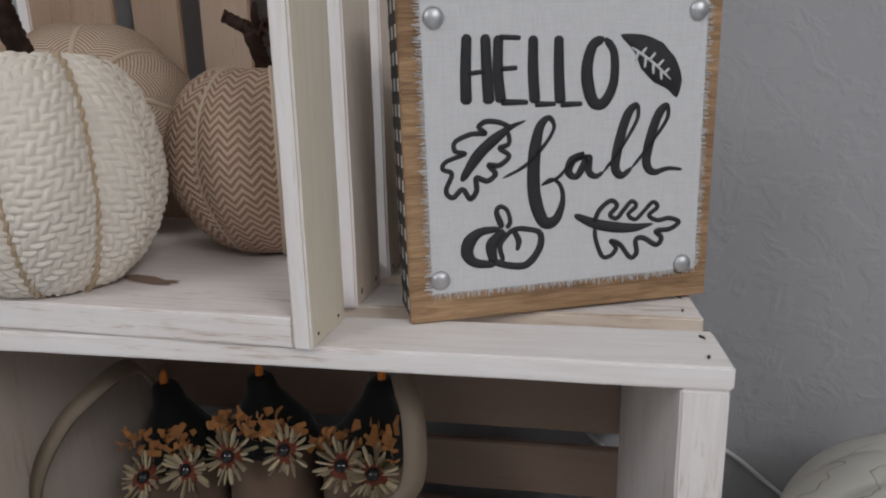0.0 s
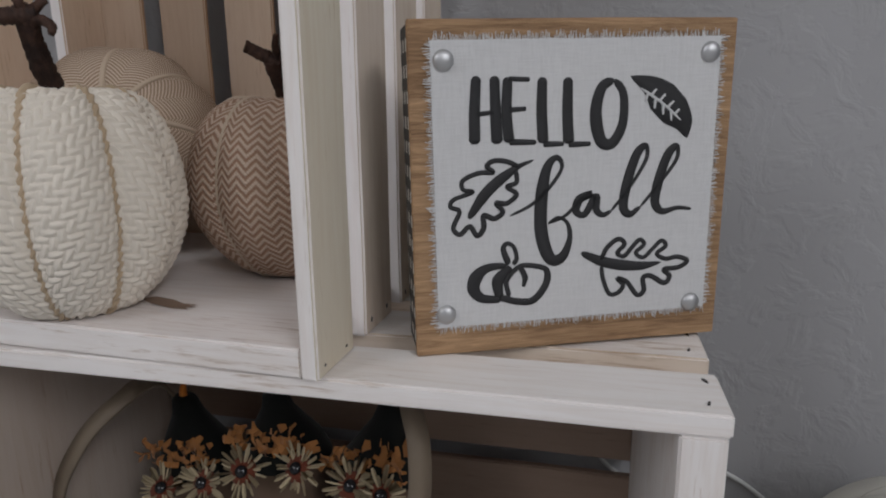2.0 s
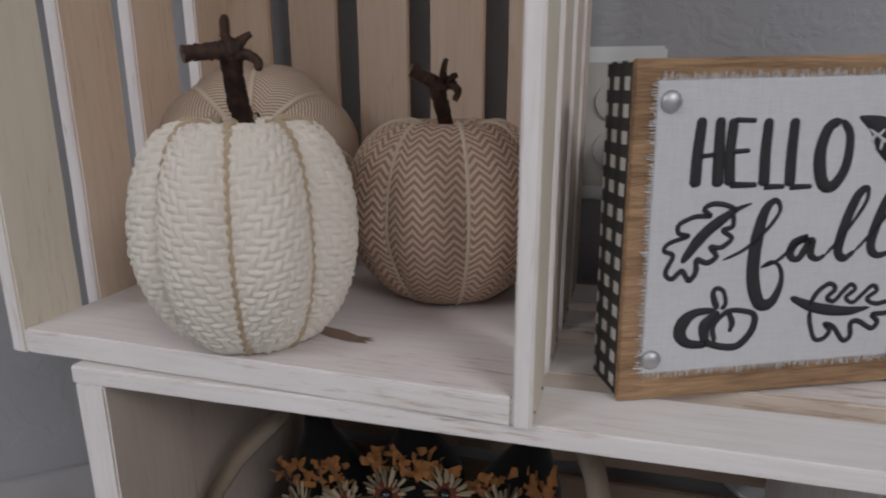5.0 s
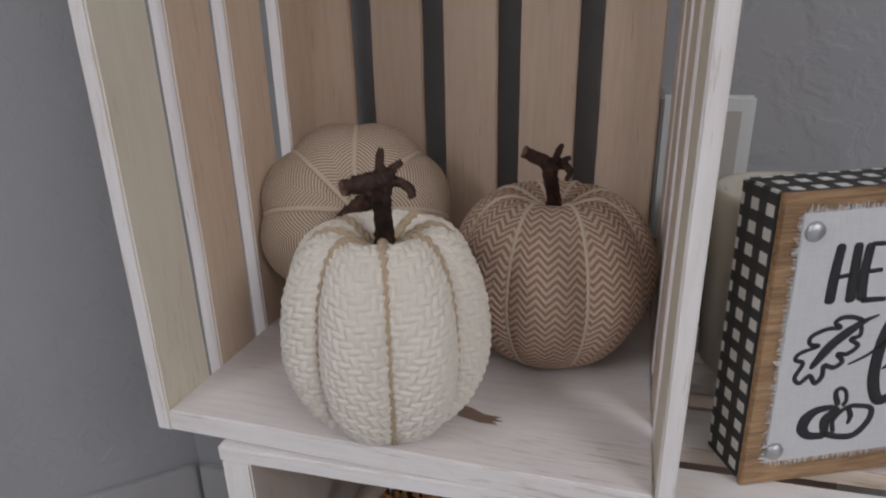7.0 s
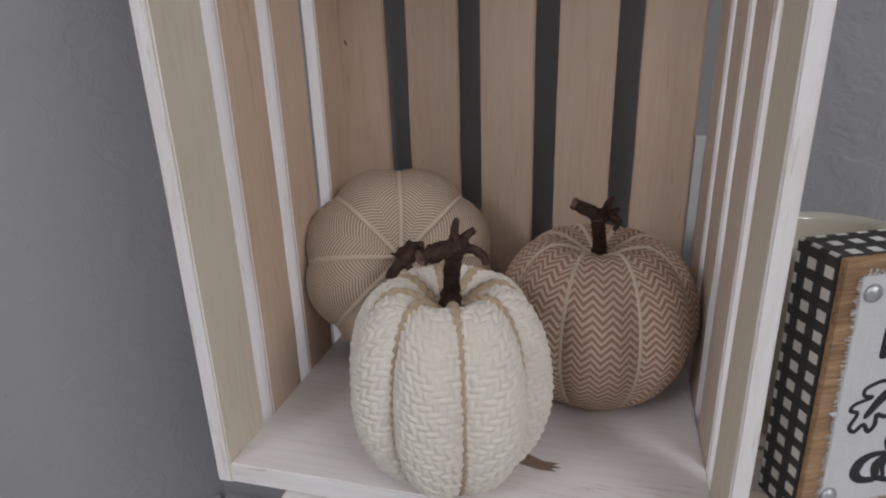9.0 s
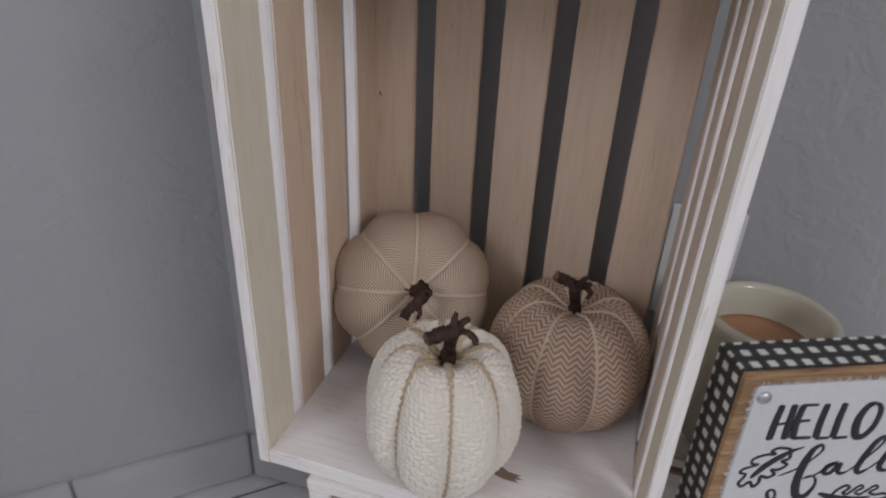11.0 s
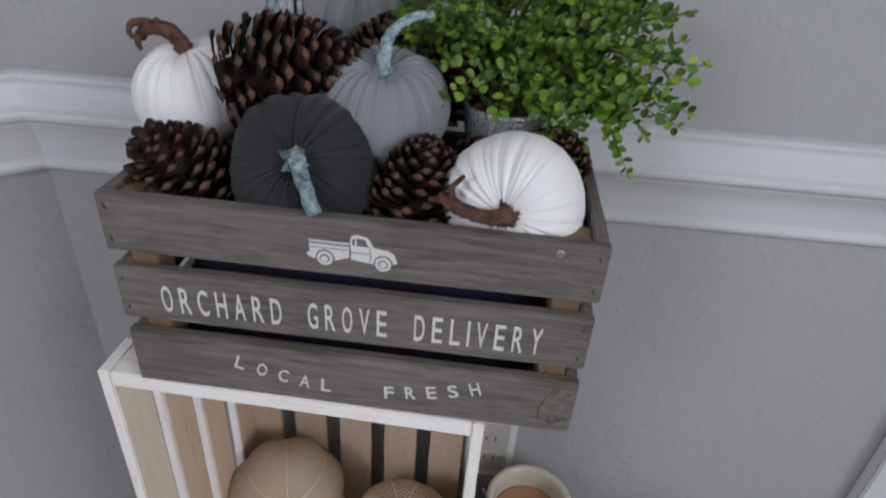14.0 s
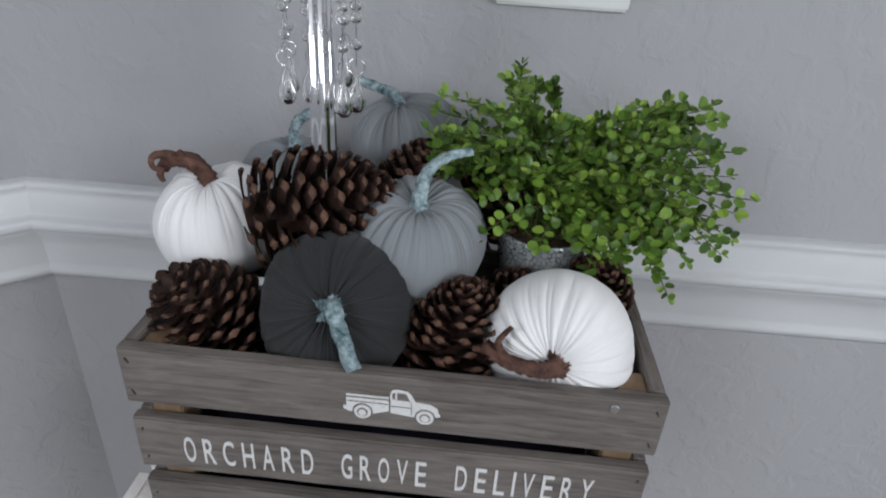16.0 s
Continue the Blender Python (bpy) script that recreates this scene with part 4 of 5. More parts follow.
def flower_ornament(x, y, z, hat_x, hat_z, eyes, seed, spin):
    """A burlap figure with a dark pointed cap and two raffia flowers."""
    rnd = random.Random(seed)
    o = thing("harvest_ornament", "burlap ornament with a dark felt cap and raffia flowers", "ornament", pose(x, y, GROUND + 0.017), "ornaments in the basket")
    g = GROUND + 0.017
    top = z - g
    part("body", grid_mesh("body", lathe([(0.0, 0.0), (0.03, 0.0), (0.036, 0.02), (0.037, 0.08), (0.034, top - 0.02), (0.026, top), (0.0, top + 0.004)], 28), M["burlap"]), None, o)
    h = hat_z - z
    cap = lathe([(0.035, -0.008), (0.03, 0.006), (0.023, h * 0.35), (0.0125, h * 0.72), (0.0098, h * 0.95), (0.0075, h), (0.0, h)], 24)
    cap = cap + np.array([0, 0, top])
    cap[:, :, 0] += ((cap[:, :, 2] - top) / h * (hat_x - x))
    part("cap", grid_mesh("cap", cap, M["felt"]), None, o)
    tip = tube_points([(hat_x - x, 0, top + h - 0.004), (hat_x - x, 0, top + h + 0.005), (hat_x - x + 0.001, 0, top + h + 0.01)], [0.0035, 0.003, 0.0022], 8)
    part("cap_tip", grid_mesh("cap_tip", tip, M["felt_orange"]), None, o, "orange felt tip")
    for ex, ez in eyes:
        m = pose(ex - x, -0.046, ez - g) @ pose(0, 0, 0, 90 - 34, 0, 0) @ pose(0, 0, 0, rnd.uniform(-8, 8), rnd.uniform(-10, 10), rnd.uniform(0, 30)) 
        f = disc(0.0104, 0.0035, M["rust"], "flower", o, 0)
        f.matrix_basis = m
        disc(0.0047, 0.0034, M["bead"], "bead", f, 0.0034)
        for k in range(30):
            part("petal", PETAL, None, f, m=pose(0, 0, 0, 0, 0, 360 * k / 30 + rnd.uniform(-6, 6)) @ pose(0, 0, 0, rnd.uniform(-40, 40), rnd.uniform(-24, 10), 0) @ Matrix.Diagonal((rnd.uniform(0.7, 1.1), rnd.uniform(0.6, 1.4), 1, 1)))
    # loose orange raffia over the brow
    bm = bmesh.new()
    for k in range(60):
        s = rnd.uniform(-0.032, 0.032)
        a = Vector((s, -0.024 + rnd.uniform(-0.01, 0.008), top + rnd.uniform(0.004, 0.02)))
        d = Vector((rnd.uniform(-1, 1), rnd.uniform(-0.4, 0.4), rnd.uniform(-0.1, 1.0))).normalized() * rnd.uniform(0.005, 0.014)
        q = d.cross(Vector((rnd.uniform(-1, 1), 1, rnd.uniform(-1, 1)))).normalized() * rnd.uniform(0.0009, 0.0034)
        up = d.cross(q).normalized() * 0.002
        bm.faces.new([bm.verts.new(c) for c in (a - q, a + q, a + d * 0.55 + q + up, a + d * 0.55 - q + up)])
        bm.faces.new([bm.verts.new(c) for c in (a + d * 0.55 - q + up, a + d * 0.55 + q + up, a + d + q * 0.6, a + d - q * 0.6)])
    tagged(part("raffia", bm, M["raffia_orange"], o, "loose orange raffia"), kind="stuff")


flower_ornament(-0.185, 0.145, 0.166, -0.196, 0.217, [(-0.186, 0.163), (-0.149, 0.174)], 1, 0)
flower_ornament(-0.107, 0.148, 0.186, -0.114, 0.229, [(-0.117, 0.187), (-0.072, 0.196)], 2, 0)
flower_ornament(-0.028, 0.145, 0.182, -0.015, 0.235, [(-0.03, 0.191), (-0.008, 0.187)], 3, 0)


# ---------------------------------------------------------------- the lettered crate on top
CRATE = pose(-0.279, -0.003, 0.7812, 0, 0, 1.3)
CL, CD, CT = 0.344, 0.172, 0.0092
LEVELS = ((0.0005, 0.0525), (0.066, 0.112), (0.1255, 0.1705))
DROP = -0.006  # how far the heap has settled


def lettered_crate():
    c = thing("lettered_crate", "weathered grey wooden crate lettered in white, full of autumn decor", "crate", CRATE)
    g = M["grey_wood"]
    for k, (lo, hi) in enumerate(LEVELS):
        z, w = (lo + hi) / 2, hi - lo
        slat(c, CL, w, CT, basis(ACROSS, UP, (CL / 2, CT / 2, z)) @ pose(0, 0, 0, 0, 0, -0.35 if k == 0 else 0), g, g, 110 + k, "front_slat")
        slat(c, CL, w, CT, basis(ACROSS, UP, (CL / 2, CD - CT / 2, z)), g, g, 120 + k, "back_slat")
        for x in (CT / 2 + 0.0005, CL - CT / 2 - 0.0005):
            slat(c, CD - 2 * CT - 0.001, w, CT, basis(DEEP, UP, (x, CD / 2, z)), g, g, 130 + k, "side_slat")
        for x in (0.006, CL - 0.006):
            for dz in (-0.013, 0.013):
                nail(c, (x, -0.0001, z + dz), (0, -1, 0), k)
    for x in (0.0205, CL - 0.0205):
        for y in (0.0205, CD - 0.0205):
            slat(c, 0.165, 0.021, 0.021, basis(UP, ACROSS, (x, y, 0.0845)), M["raw_wood"], M["raw_wood"], 140, "corner_post", "raw pine corner post")
    slat(c, CL - 0.022, CD - 0.022, 0.006, basis(ACROSS, DEEP, (CL / 2, CD / 2, 0.0045)), g, g, 150, "bottom_board")
    # dark cloth lining heaped with filling
    n = Nodes("dark navy cloth")
    cloth = n.out(n.mix(n.noise(n.coord(), 18.0, 4), (0.006, 0.006, 0.014), (0.016, 0.013, 0.04)), 0.9)
    m = 14
    pts = []
    for j in range(m):
        row = []
        for i in range(m * 2):
            x, y = 0.033 + (CL - 0.066) * i / (2 * m - 1), 0.033 + (CD - 0.066) * j / (m - 1)
            edge = min(i, j, 2 * m - 1 - i, m - 1 - j)
            row.append((x, y, 0.012 if edge == 0 else 0.118 + 0.012 * noise.noise(Vector((x * 40, y * 40, 0)))))
        pts.append(row)
    part("lining", grid_mesh("lining", np.array(pts), cloth, False), None, c, "dark navy cloth lining")
    return c


crate = lettered_crate()
n = Nodes("worn white stencil paint")
M["stencil"] = n.out(n.mix(n.ramp(n.noise(n.coord(), 420.0, 4, 0.7), [(0.54, grey(0)), (0.72, grey(1))]), (0.64, 0.635, 0.63), (0.4, 0.38, 0.36)), 0.8)


def letter(parent, char, x, z, width, height, turn=0.0, y=-0.0004, material=None, name="letter"):
    """One letter of the built-in font, stretched to its size, on the crate's front; x is its centre, z its foot."""
    data = bpy.data.curves.new("letter", "FONT")
    data.body, data.size, data.extrude, data.offset = char, 1.0, 0.02, 0.004
    tmp = new("letter", data)
    me = bpy.data.meshes.new_from_object(tmp)
    bpy.data.objects.remove(tmp)
    bpy.data.curves.remove(data)
    co = np.array([v.co[:] for v in me.vertices])
    lo, hi = co.min(0), co.max(0)
    sx, sy = width / (hi[0] - lo[0]), height / (hi[1] - lo[1])
    co = (co - [(lo[0] + hi[0]) / 2, lo[1], 0]) * [sx, sy, 0.012]
    me.vertices.foreach_set("co", co.reshape(-1).astype(np.float32))
    me.materials.clear()
    me.materials.append(material or M["stencil"])
    part(name, me, None, parent, m=basis((1, 0, 0), (0, 0, 1), (x, y, z)) @ pose(0, 0, 0, 0, 0, turn))


def line_of_letters(words, x0, x1, z, height, ratio):
    text = words
    unit = (x1 - x0) / sum(0.62 if ch == " " else (0.45 if ch == "I" else 1.0) for ch in text)
    x = x0
    for ch in text:
        step = unit * (0.62 if ch == " " else (0.45 if ch == "I" else 1.0))
        if ch != " ":
            letter(crate, ch, x + step / 2, z, unit * (0.14 if ch == "I" else ratio), height)
        x += step


for word, x0, x1 in (("ORCHARD", 0.0302, 0.1255), ("GROVE", 0.1395, 0.2025), ("DELIVERY", 0.217, 0.3135)):
    line_of_letters(word, x0, x1, 0.0757, 0.0232, 0.58)
for k, ch in enumerate("LOCAL"):
    t = k / 4
    letter(crate, ch, 0.084 + 0.0685 * t, 0.0267 - 0.0132 * t * (1.55 - 0.55 * t), 0.0076, 0.0124, -18 + 14 * t)
for k, ch in enumerate("FRESH"):
    t = k / 4
    letter(crate, ch, 0.203 + 0.067 * t, 0.0138 + 0.0145 * t * (0.5 + 0.5 * t), 0.0076, 0.0124, 4 + 13 * t)


def flat_shape(parent, name, pts, material, y=-0.0005, thick=0.0004):
    bm = bmesh.new()
    f = bm.faces.new([bm.verts.new((x, y, z)) for x, z in pts])
    for v in bmesh.ops.extrude_face_region(bm, geom=[f])["geom"]:
        if isinstance(v, bmesh.types.BMVert):
            v.co.y += thick
    bmesh.ops.recalc_face_normals(bm, faces=bm.faces[:])
    return part(name, bm, material, parent)


def truck():
    """The white stencilled pickup, with its dark lines."""
    ox, oz = 0.1445, 0.1365
    k = 0.0618
    w, d = M["stencil"], M["grey_wood"]
    P = lambda pts: [(ox + a * k, oz + b * k) for a, b in pts]
    flat_shape(crate, "truck_print", P([(0.0, 0.1), (0.03, 0.1), (0.03, 0.215), (0.47, 0.215), (0.47, 0.08), (0.36, 0.04), (0.3, 0.02), (0.06, 0.03), (0.0, 0.06)]), w)
    flat_shape(crate, "truck_print", P([(0.03, 0.24), (0.47, 0.24), (0.47, 0.262), (0.03, 0.262)]), w)
    flat_shape(crate, "truck_print", P([(0.48, 0.06), (0.48, 0.3), (0.5, 0.36), (0.55, 0.375), (0.66, 0.36), (0.7, 0.32), (0.74, 0.235), (0.9, 0.215), (0.97, 0.17), (0.985, 0.1), (1.0, 0.09), (1.0, 0.06), (0.9, 0.05), (0.7, 0.03)]), w)
    flat_shape(crate, "truck_print", P([(0.555, 0.245), (0.555, 0.335), (0.645, 0.33), (0.685, 0.24)]), d, -0.0008)
    flat_shape(crate, "truck_print", P([(0.505, 0.25), (0.505, 0.32), (0.535, 0.335), (0.535, 0.248)]), d, -0.0008)
    for cx, cz in ((0.2, 0.045), (0.845, 0.045)):
        for r, mat_, y in ((0.105, d, -0.0008), (0.09, w, -0.0012), (0.055, d, -0.0016), (0.042, w, -0.002)):
            flat_shape(crate, "truck_print", P([(cx + r * math.cos(t * math.pi / 12), cz + r * math.sin(t * math.pi / 12)) for t in range(24)]), mat_, y)
    for a in ((0.48, 0.06, 0.487, 0.24), (0.7, 0.06, 0.706, 0.22), (0.49, 0.15, 0.69, 0.156), (0.04, 0.17, 0.46, 0.176)):
        flat_shape(crate, "truck_print", P([(a[0], a[1]), (a[2], a[1]), (a[2], a[3]), (a[0], a[3])]), d, -0.0009)


truck()
n = Nodes("dull metal")
M["knot"] = n.out((0.3, 0.29, 0.28), 0.4, metal=0.8)
flat_shape(crate, "bark_patch", [(0.318, 0.012), (0.328, 0.008), (0.336, 0.012), (0.338, 0.026), (0.334, 0.042), (0.327, 0.046), (0.323, 0.036), (0.319, 0.028)], bark("broken knot", (0.05, 0.042, 0.036), (0.2, 0.165, 0.14)), -0.0007, 0.0006)
disc(0.0034, 0.0012, M["knot"], "knot", crate, 0).matrix_basis = pose(0.312, -0.0004, 0.162, 90)


# ---------------------------------------------------------------- what fills the lettered crate
M["linen_white"] = fabric("white cotton", (0.86, 0.85, 0.85))
M["linen_grey"] = fabric("slate grey cotton", (0.24, 0.255, 0.27))
M["linen_dark"] = fabric("charcoal cotton", (0.03, 0.031, 0.033))
M["stem_brown"] = bark("reddish brown stem", (0.035, 0.014, 0.01), (0.17, 0.085, 0.06))
M["stem_teal"] = bark("weathered teal stem", (0.015, 0.05, 0.065), (0.5, 0.62, 0.64), 1.2)
M["cone_dark"] = bark("pine cone scale", (0.011, 0.005, 0.004), (0.045, 0.019, 0.011))
M["cone_tip"] = bark("pine cone tip", (0.055, 0.026, 0.016), (0.15, 0.078, 0.05))


def aim(at, axis, spin=0):
    """A pose at a place whose z points along axis and whose x points to the room's right as far as it can."""
    z = Vector(axis).normalized()
    y = z.cross(Vector((1, 0, 0))).normalized() if abs(z.x) < 0.8 else z.cross(Vector((0, -1, 0))).normalized()
    return basis(y.cross(z), y, Vector(at) + Vector((0, 0, DROP))) @ pose(0, 0, 0, 0, 0, spin)


def gathered_pumpkin(at, axis, radius, height, cloth, stem_mat, stems, label, seed, spin=0.0, r0=0.0052, flare=2.0, dimple=0.08):
    """A stuffed cloth pumpkin, its folds gathered under the stem; at is its middle."""
    rnd = random.Random(seed)
    ph_ = [rnd.uniform(0, 6.28) for _ in range(6)]

    def folds(th, ph):
        top = np.exp(-(ph / 0.75) ** 2)
        mid = np.exp(-((ph - 0.9) / 0.7) ** 2)
        a = np.abs(np.sin(6.5 * 2 * th / 2 + 0.7 * np.sin(3 * th + ph_[0]) + ph_[1]))
        b = np.abs(np.sin(11 * th + 0.9 * np.sin(2 * th + ph_[2]) + ph_[3] + 0.6 * ph))
        c = np.sin(4 * th + ph_[4]) * np.sin(1.7 * ph + ph_[5])
        e = np.abs(np.sin(17 * th + 1.3 * np.sin(3 * th + ph_[5]) + 0.8 * ph))
        slack = 0.55 + 0.45 * np.sin(2 * th + ph_[2]) * np.sin(3 * th + ph_[0])
        return radius * (0.075 * (np.sqrt(a) - 0.7) * (0.8 * top + 0.45 * mid) * slack + 0.05 * (np.sqrt(b) - 0.7) * (0.9 * top + 0.45 * mid) + 0.028 * (np.sqrt(e) - 0.7) * (1.1 * top + 0.3 * mid) + 0.03 * c)

    p = thing("fabric_pumpkin", label, "pumpkin", aim(at, axis, spin) @ Matrix.Translation((0, 0, -height / 2)), "pumpkins in the lettered crate")
    me, _ = gourd_mesh("body", radius, height, 10, 0.0, height * dimple, 48, 130, cloth, None, 0.8, folds)
    part("body", me, None, p)
    top = height * (0.95 - dimple)
    base = twig(p, [(x, y, top + z) for x, y, z in stems[0]], r0, r0 * 0.62, stem_mat, seed, "stem", flare=flare)
    for k, ctrl in enumerate(stems[1:]):
        twig(base, [(x, y, top + z) for x, y, z in ctrl], r0 * 0.5, r0 * 0.25, stem_mat, seed + 40 + k, "twig", flare=1.1, sides=8)
    return p


gathered_pumpkin((-0.26, 0.122, 0.985), (-0.12, -0.1, 1), 0.0485, 0.086, M["linen_white"], M["stem_brown"],
                 [[(0, 0, -0.008), (0, 0, 0.008), (-0.005, 0, 0.018), (-0.014, -0.002, 0.0235), (-0.024, -0.003, 0.023), (-0.03, -0.004, 0.018)], [(-0.018, -0.002, 0.026), (-0.028, -0.004, 0.029), (-0.035, -0.006, 0.026), (-0.034, -0.008, 0.02), (-0.028, -0.008, 0.019)], [(-0.029, -0.006, 0.02), (-0.031, -0.008, 0.014), (-0.03, -0.008, 0.009)], [(-0.012, -0.002, 0.025), (-0.014, -0.003, 0.031)]],
                 "white cotton pumpkin with a curled brown stem", 3, r0=0.0066)
gathered_pumpkin((-0.152, 0.058, 0.964), (0.06, -0.86, 0.52), 0.0535, 0.088, M["linen_dark"], M["stem_teal"],
                 [[(0.002, 0, -0.004), (0.004, 0.0, 0.011), (0.012, -0.014, 0.018), (0.022, -0.034, 0.019)], [(-0.009, 0.005, 0.001), (0.001, 0.001, 0.01), (0.011, 0.008, 0.002)], [(-0.007, -0.009, 0.001), (0.001, 0, 0.01)], [(0.002, 0.011, 0.001), (0.003, 0.001, 0.011), (0.012, -0.003, 0.003)]],
                 "charcoal cotton pumpkin with a pale teal stem", 5, r0=0.0066, flare=2.6)
gathered_pumpkin((-0.104, 0.104, 0.997), (0.02, -0.22, 1), 0.0485, 0.084, M["linen_grey"], M["stem_teal"],
                 [[(0, 0, -0.006), (0, 0, 0.014), (0.004, 0.004, 0.03), (0.015, 0.009, 0.041), (0.033, 0.013, 0.046)]],
                 "slate grey cotton pumpkin with a bent teal stem", 7, r0=0.0049, dimple=0.14, flare=2.4)
gathered_pumpkin((0.0, 0.056, 0.955), (-0.16, -0.94, 0.22), 0.0505, 0.086, M["linen_white"], M["stem_brown"],
                 [[(0.003, 0, -0.004), (0, 0.0, 0.009), (-0.011, 0.0, 0.015), (-0.027, 0.003, 0.016), (-0.043, 0.009, 0.013)], [(-0.031, 0.004, 0.016), (-0.034, 0.015, 0.017), (-0.027, 0.025, 0.015)], [(-0.037, 0.007, 0.014), (-0.05, 0.005, 0.011)], [(-0.006, -0.007, 0.003), (0.003, 0, 0.009), (0.012, 0.005, 0.003)], [(-0.002, 0.009, 0.003), (0.003, 0, 0.009), (0.01, -0.008, 0.003)]],
                 "white cotton pumpkin tipped over, with a reddish brown stem", 9, r0=0.0062, flare=2.4)
gathered_pumpkin((-0.128, 0.198, 1.036), (-0.2, -0.1, 1), 0.046, 0.078, M["linen_grey"], M["stem_teal"],
                 [[(0, 0, -0.006), (-0.002, 0, 0.012), (-0.014, 0, 0.02), (-0.028, 0, 0.028)]],
                 "slate grey cotton pumpkin half hidden at the back", 11, r0=0.005)
gathered_pumpkin((-0.222, 0.185, 0.998), (0, -0.05, 1), 0.044, 0.07, M["linen_grey"], M["stem_teal"],
                 [[(0.006, 0, -0.006), (0.004, -0.002, 0.014), (0.008, -0.004, 0.028), (0.018, -0.004, 0.036), (0.03, -0.004, 0.037)]],
                 "slate grey cotton pumpkin behind the metal pole", 13, r0=0.005)


def scale_mesh():
    """One woody scale along x: thin at the root, with a thick pale tip."""
    bm = bmesh.new()
    secs = [(0.0, 0.003, 0.0006), (0.009, 0.0052, 0.0008), (0.0165, 0.0068, 0.0011), (0.0198, 0.0064, 0.0022), (0.0226, 0.0038, 0.0026), (0.0236, 0.0013, 0.001)]
    rings = []
    for x, w, h in secs:
        lift = 7.0 * x * x
        rings.append([bm.verts.new((x, -w, lift)), bm.verts.new((x, -w * 0.35, lift + h)), bm.verts.new((x, w * 0.35, lift + h)), bm.verts.new((x, w, lift)), bm.verts.new((x, 0, lift - h * 0.8))])
    for k, (a, b) in enumerate(zip(rings, rings[1:])):
        for q in range(5):
            f = bm.faces.new((a[q], b[q], b[(q + 1) % 5], a[(q + 1) % 5]))
            f.material_index = 1 if k >= 4 else 0
            f.smooth = q < 3 and k < 2
    bm.faces.new(rings[-1]).material_index = 1
    bmesh.ops.recalc_face_normals(bm, faces=bm.faces[:])
    me = bpy.data.meshes.new("scale")
    bm.to_mesh(me)
    bm.free()
    me.materials.append(M["cone_dark"])
    me.materials.append(M["cone_tip"])
    return me


SCALE = scale_mesh()


def pine_cone(at, axis, length, radius, label, seed, spin=0, count=96, closed=0.85):
    rnd = random.Random(seed)
    c = thing("pine_cone", label, "pine cone", aim(at, axis, spin) @ Matrix.Translation((0, 0, -length / 2)), "pine cones in the lettered crate")
    prof = lambda t: radius * (0.62 + 0.9 * t - 1.35 * t * t - 0.08 * t ** 6) / 0.77
    core = [(0.0, 0.0)] + [(max(0.002, prof(t) * 0.42), length * t) for t in np.linspace(0.02, 0.97, 10)] + [(0.0, length)]
    part("core", grid_mesh("core", lathe(core, 14), M["cone_dark"]), None, c)
    for k in range(count):
        t = (k + 0.5) / count
        r = max(0.006, prof(t))
        tilt = -(6 + 62 * closed * t ** 1.6) + rnd.uniform(-6, 6)
        size = 0.62 + 0.5 * math.sin(math.pi * min(1, 0.18 + 0.82 * t))
        reach = 0.0225 * size * math.cos(radians(tilt))
        m = pose(0, 0, length * (t * 0.9), 0, 0, 137.508 * k + rnd.uniform(-5, 5)) @ pose(max(0.0, r - reach), 0, 0, 0, tilt, 0) @ pose(0, 0, 0, rnd.uniform(-10, 10), 0, rnd.uniform(-7, 7)) @ Matrix.Diagonal((size, size * rnd.uniform(0.98, 1.2), size, 1))
        part("scale", SCALE, None, c, m=m)
    return c


pine_cone((-0.172, 0.096, 1.022), (0.88, 0.2, 0.2), 0.104, 0.044, "large open brown pine cone lying on the pumpkins", 1, count=140)
pine_cone((-0.244, 0.046, 0.957), (-0.42, -0.3, 0.85), 0.078, 0.041, "open brown pine cone in the crate's corner", 2, count=112, closed=0.15)
pine_cone((-0.068, 0.056, 0.952), (0.12, -0.12, 1), 0.092, 0.038, "tall brown pine cone between two pumpkins", 3, count=140)
pine_cone((-0.118, 0.148, 1.018), (0.35, 0.1, 1), 0.07, 0.03, "brown pine cone behind the pole", 4, count=110)
pine_cone((-0.05, 0.165, 1.01), (0.2, -0.1, 1), 0.075, 0.034, "brown pine cone under the plant", 5, count=110)
pine_cone((-0.036, 0.098, 0.945), (0.3, -0.1, 1), 0.075, 0.032, "brown pine cone beside the mosaic pot", 6, count=110)
pine_cone((0.026, 0.112, 0.956), (0.15, -0.35, 1), 0.075, 0.034, "reddish brown pine cone behind the white pumpkin", 7, count=110)


# ---------------------------------------------------------------- plant and candle stand
def leaf_mesh(material):
    bm = bmesh.new()
    ring = []
    for k in range(8):
        a = 2 * math.pi * k / 8
        ring.append(bm.verts.new((0.0052 + 0.0052 * math.cos(a), 0.0047 * math.sin(a), 0.0011 * (1 - math.cos(a * 2)) * 0.5 + 0.0004)))
    mid = bm.verts.new((0.0055, 0, -0.0002))
    for k in range(8):
        bm.faces.new((mid, ring[k], ring[(k + 1) % 8]))
    me = bpy.data.meshes.new("leaf")
    bm.to_mesh(me)
    bm.free()
    me.materials.append(material)
    me.polygons.foreach_set("use_smooth", [True] * len(me.polygons))
    return me


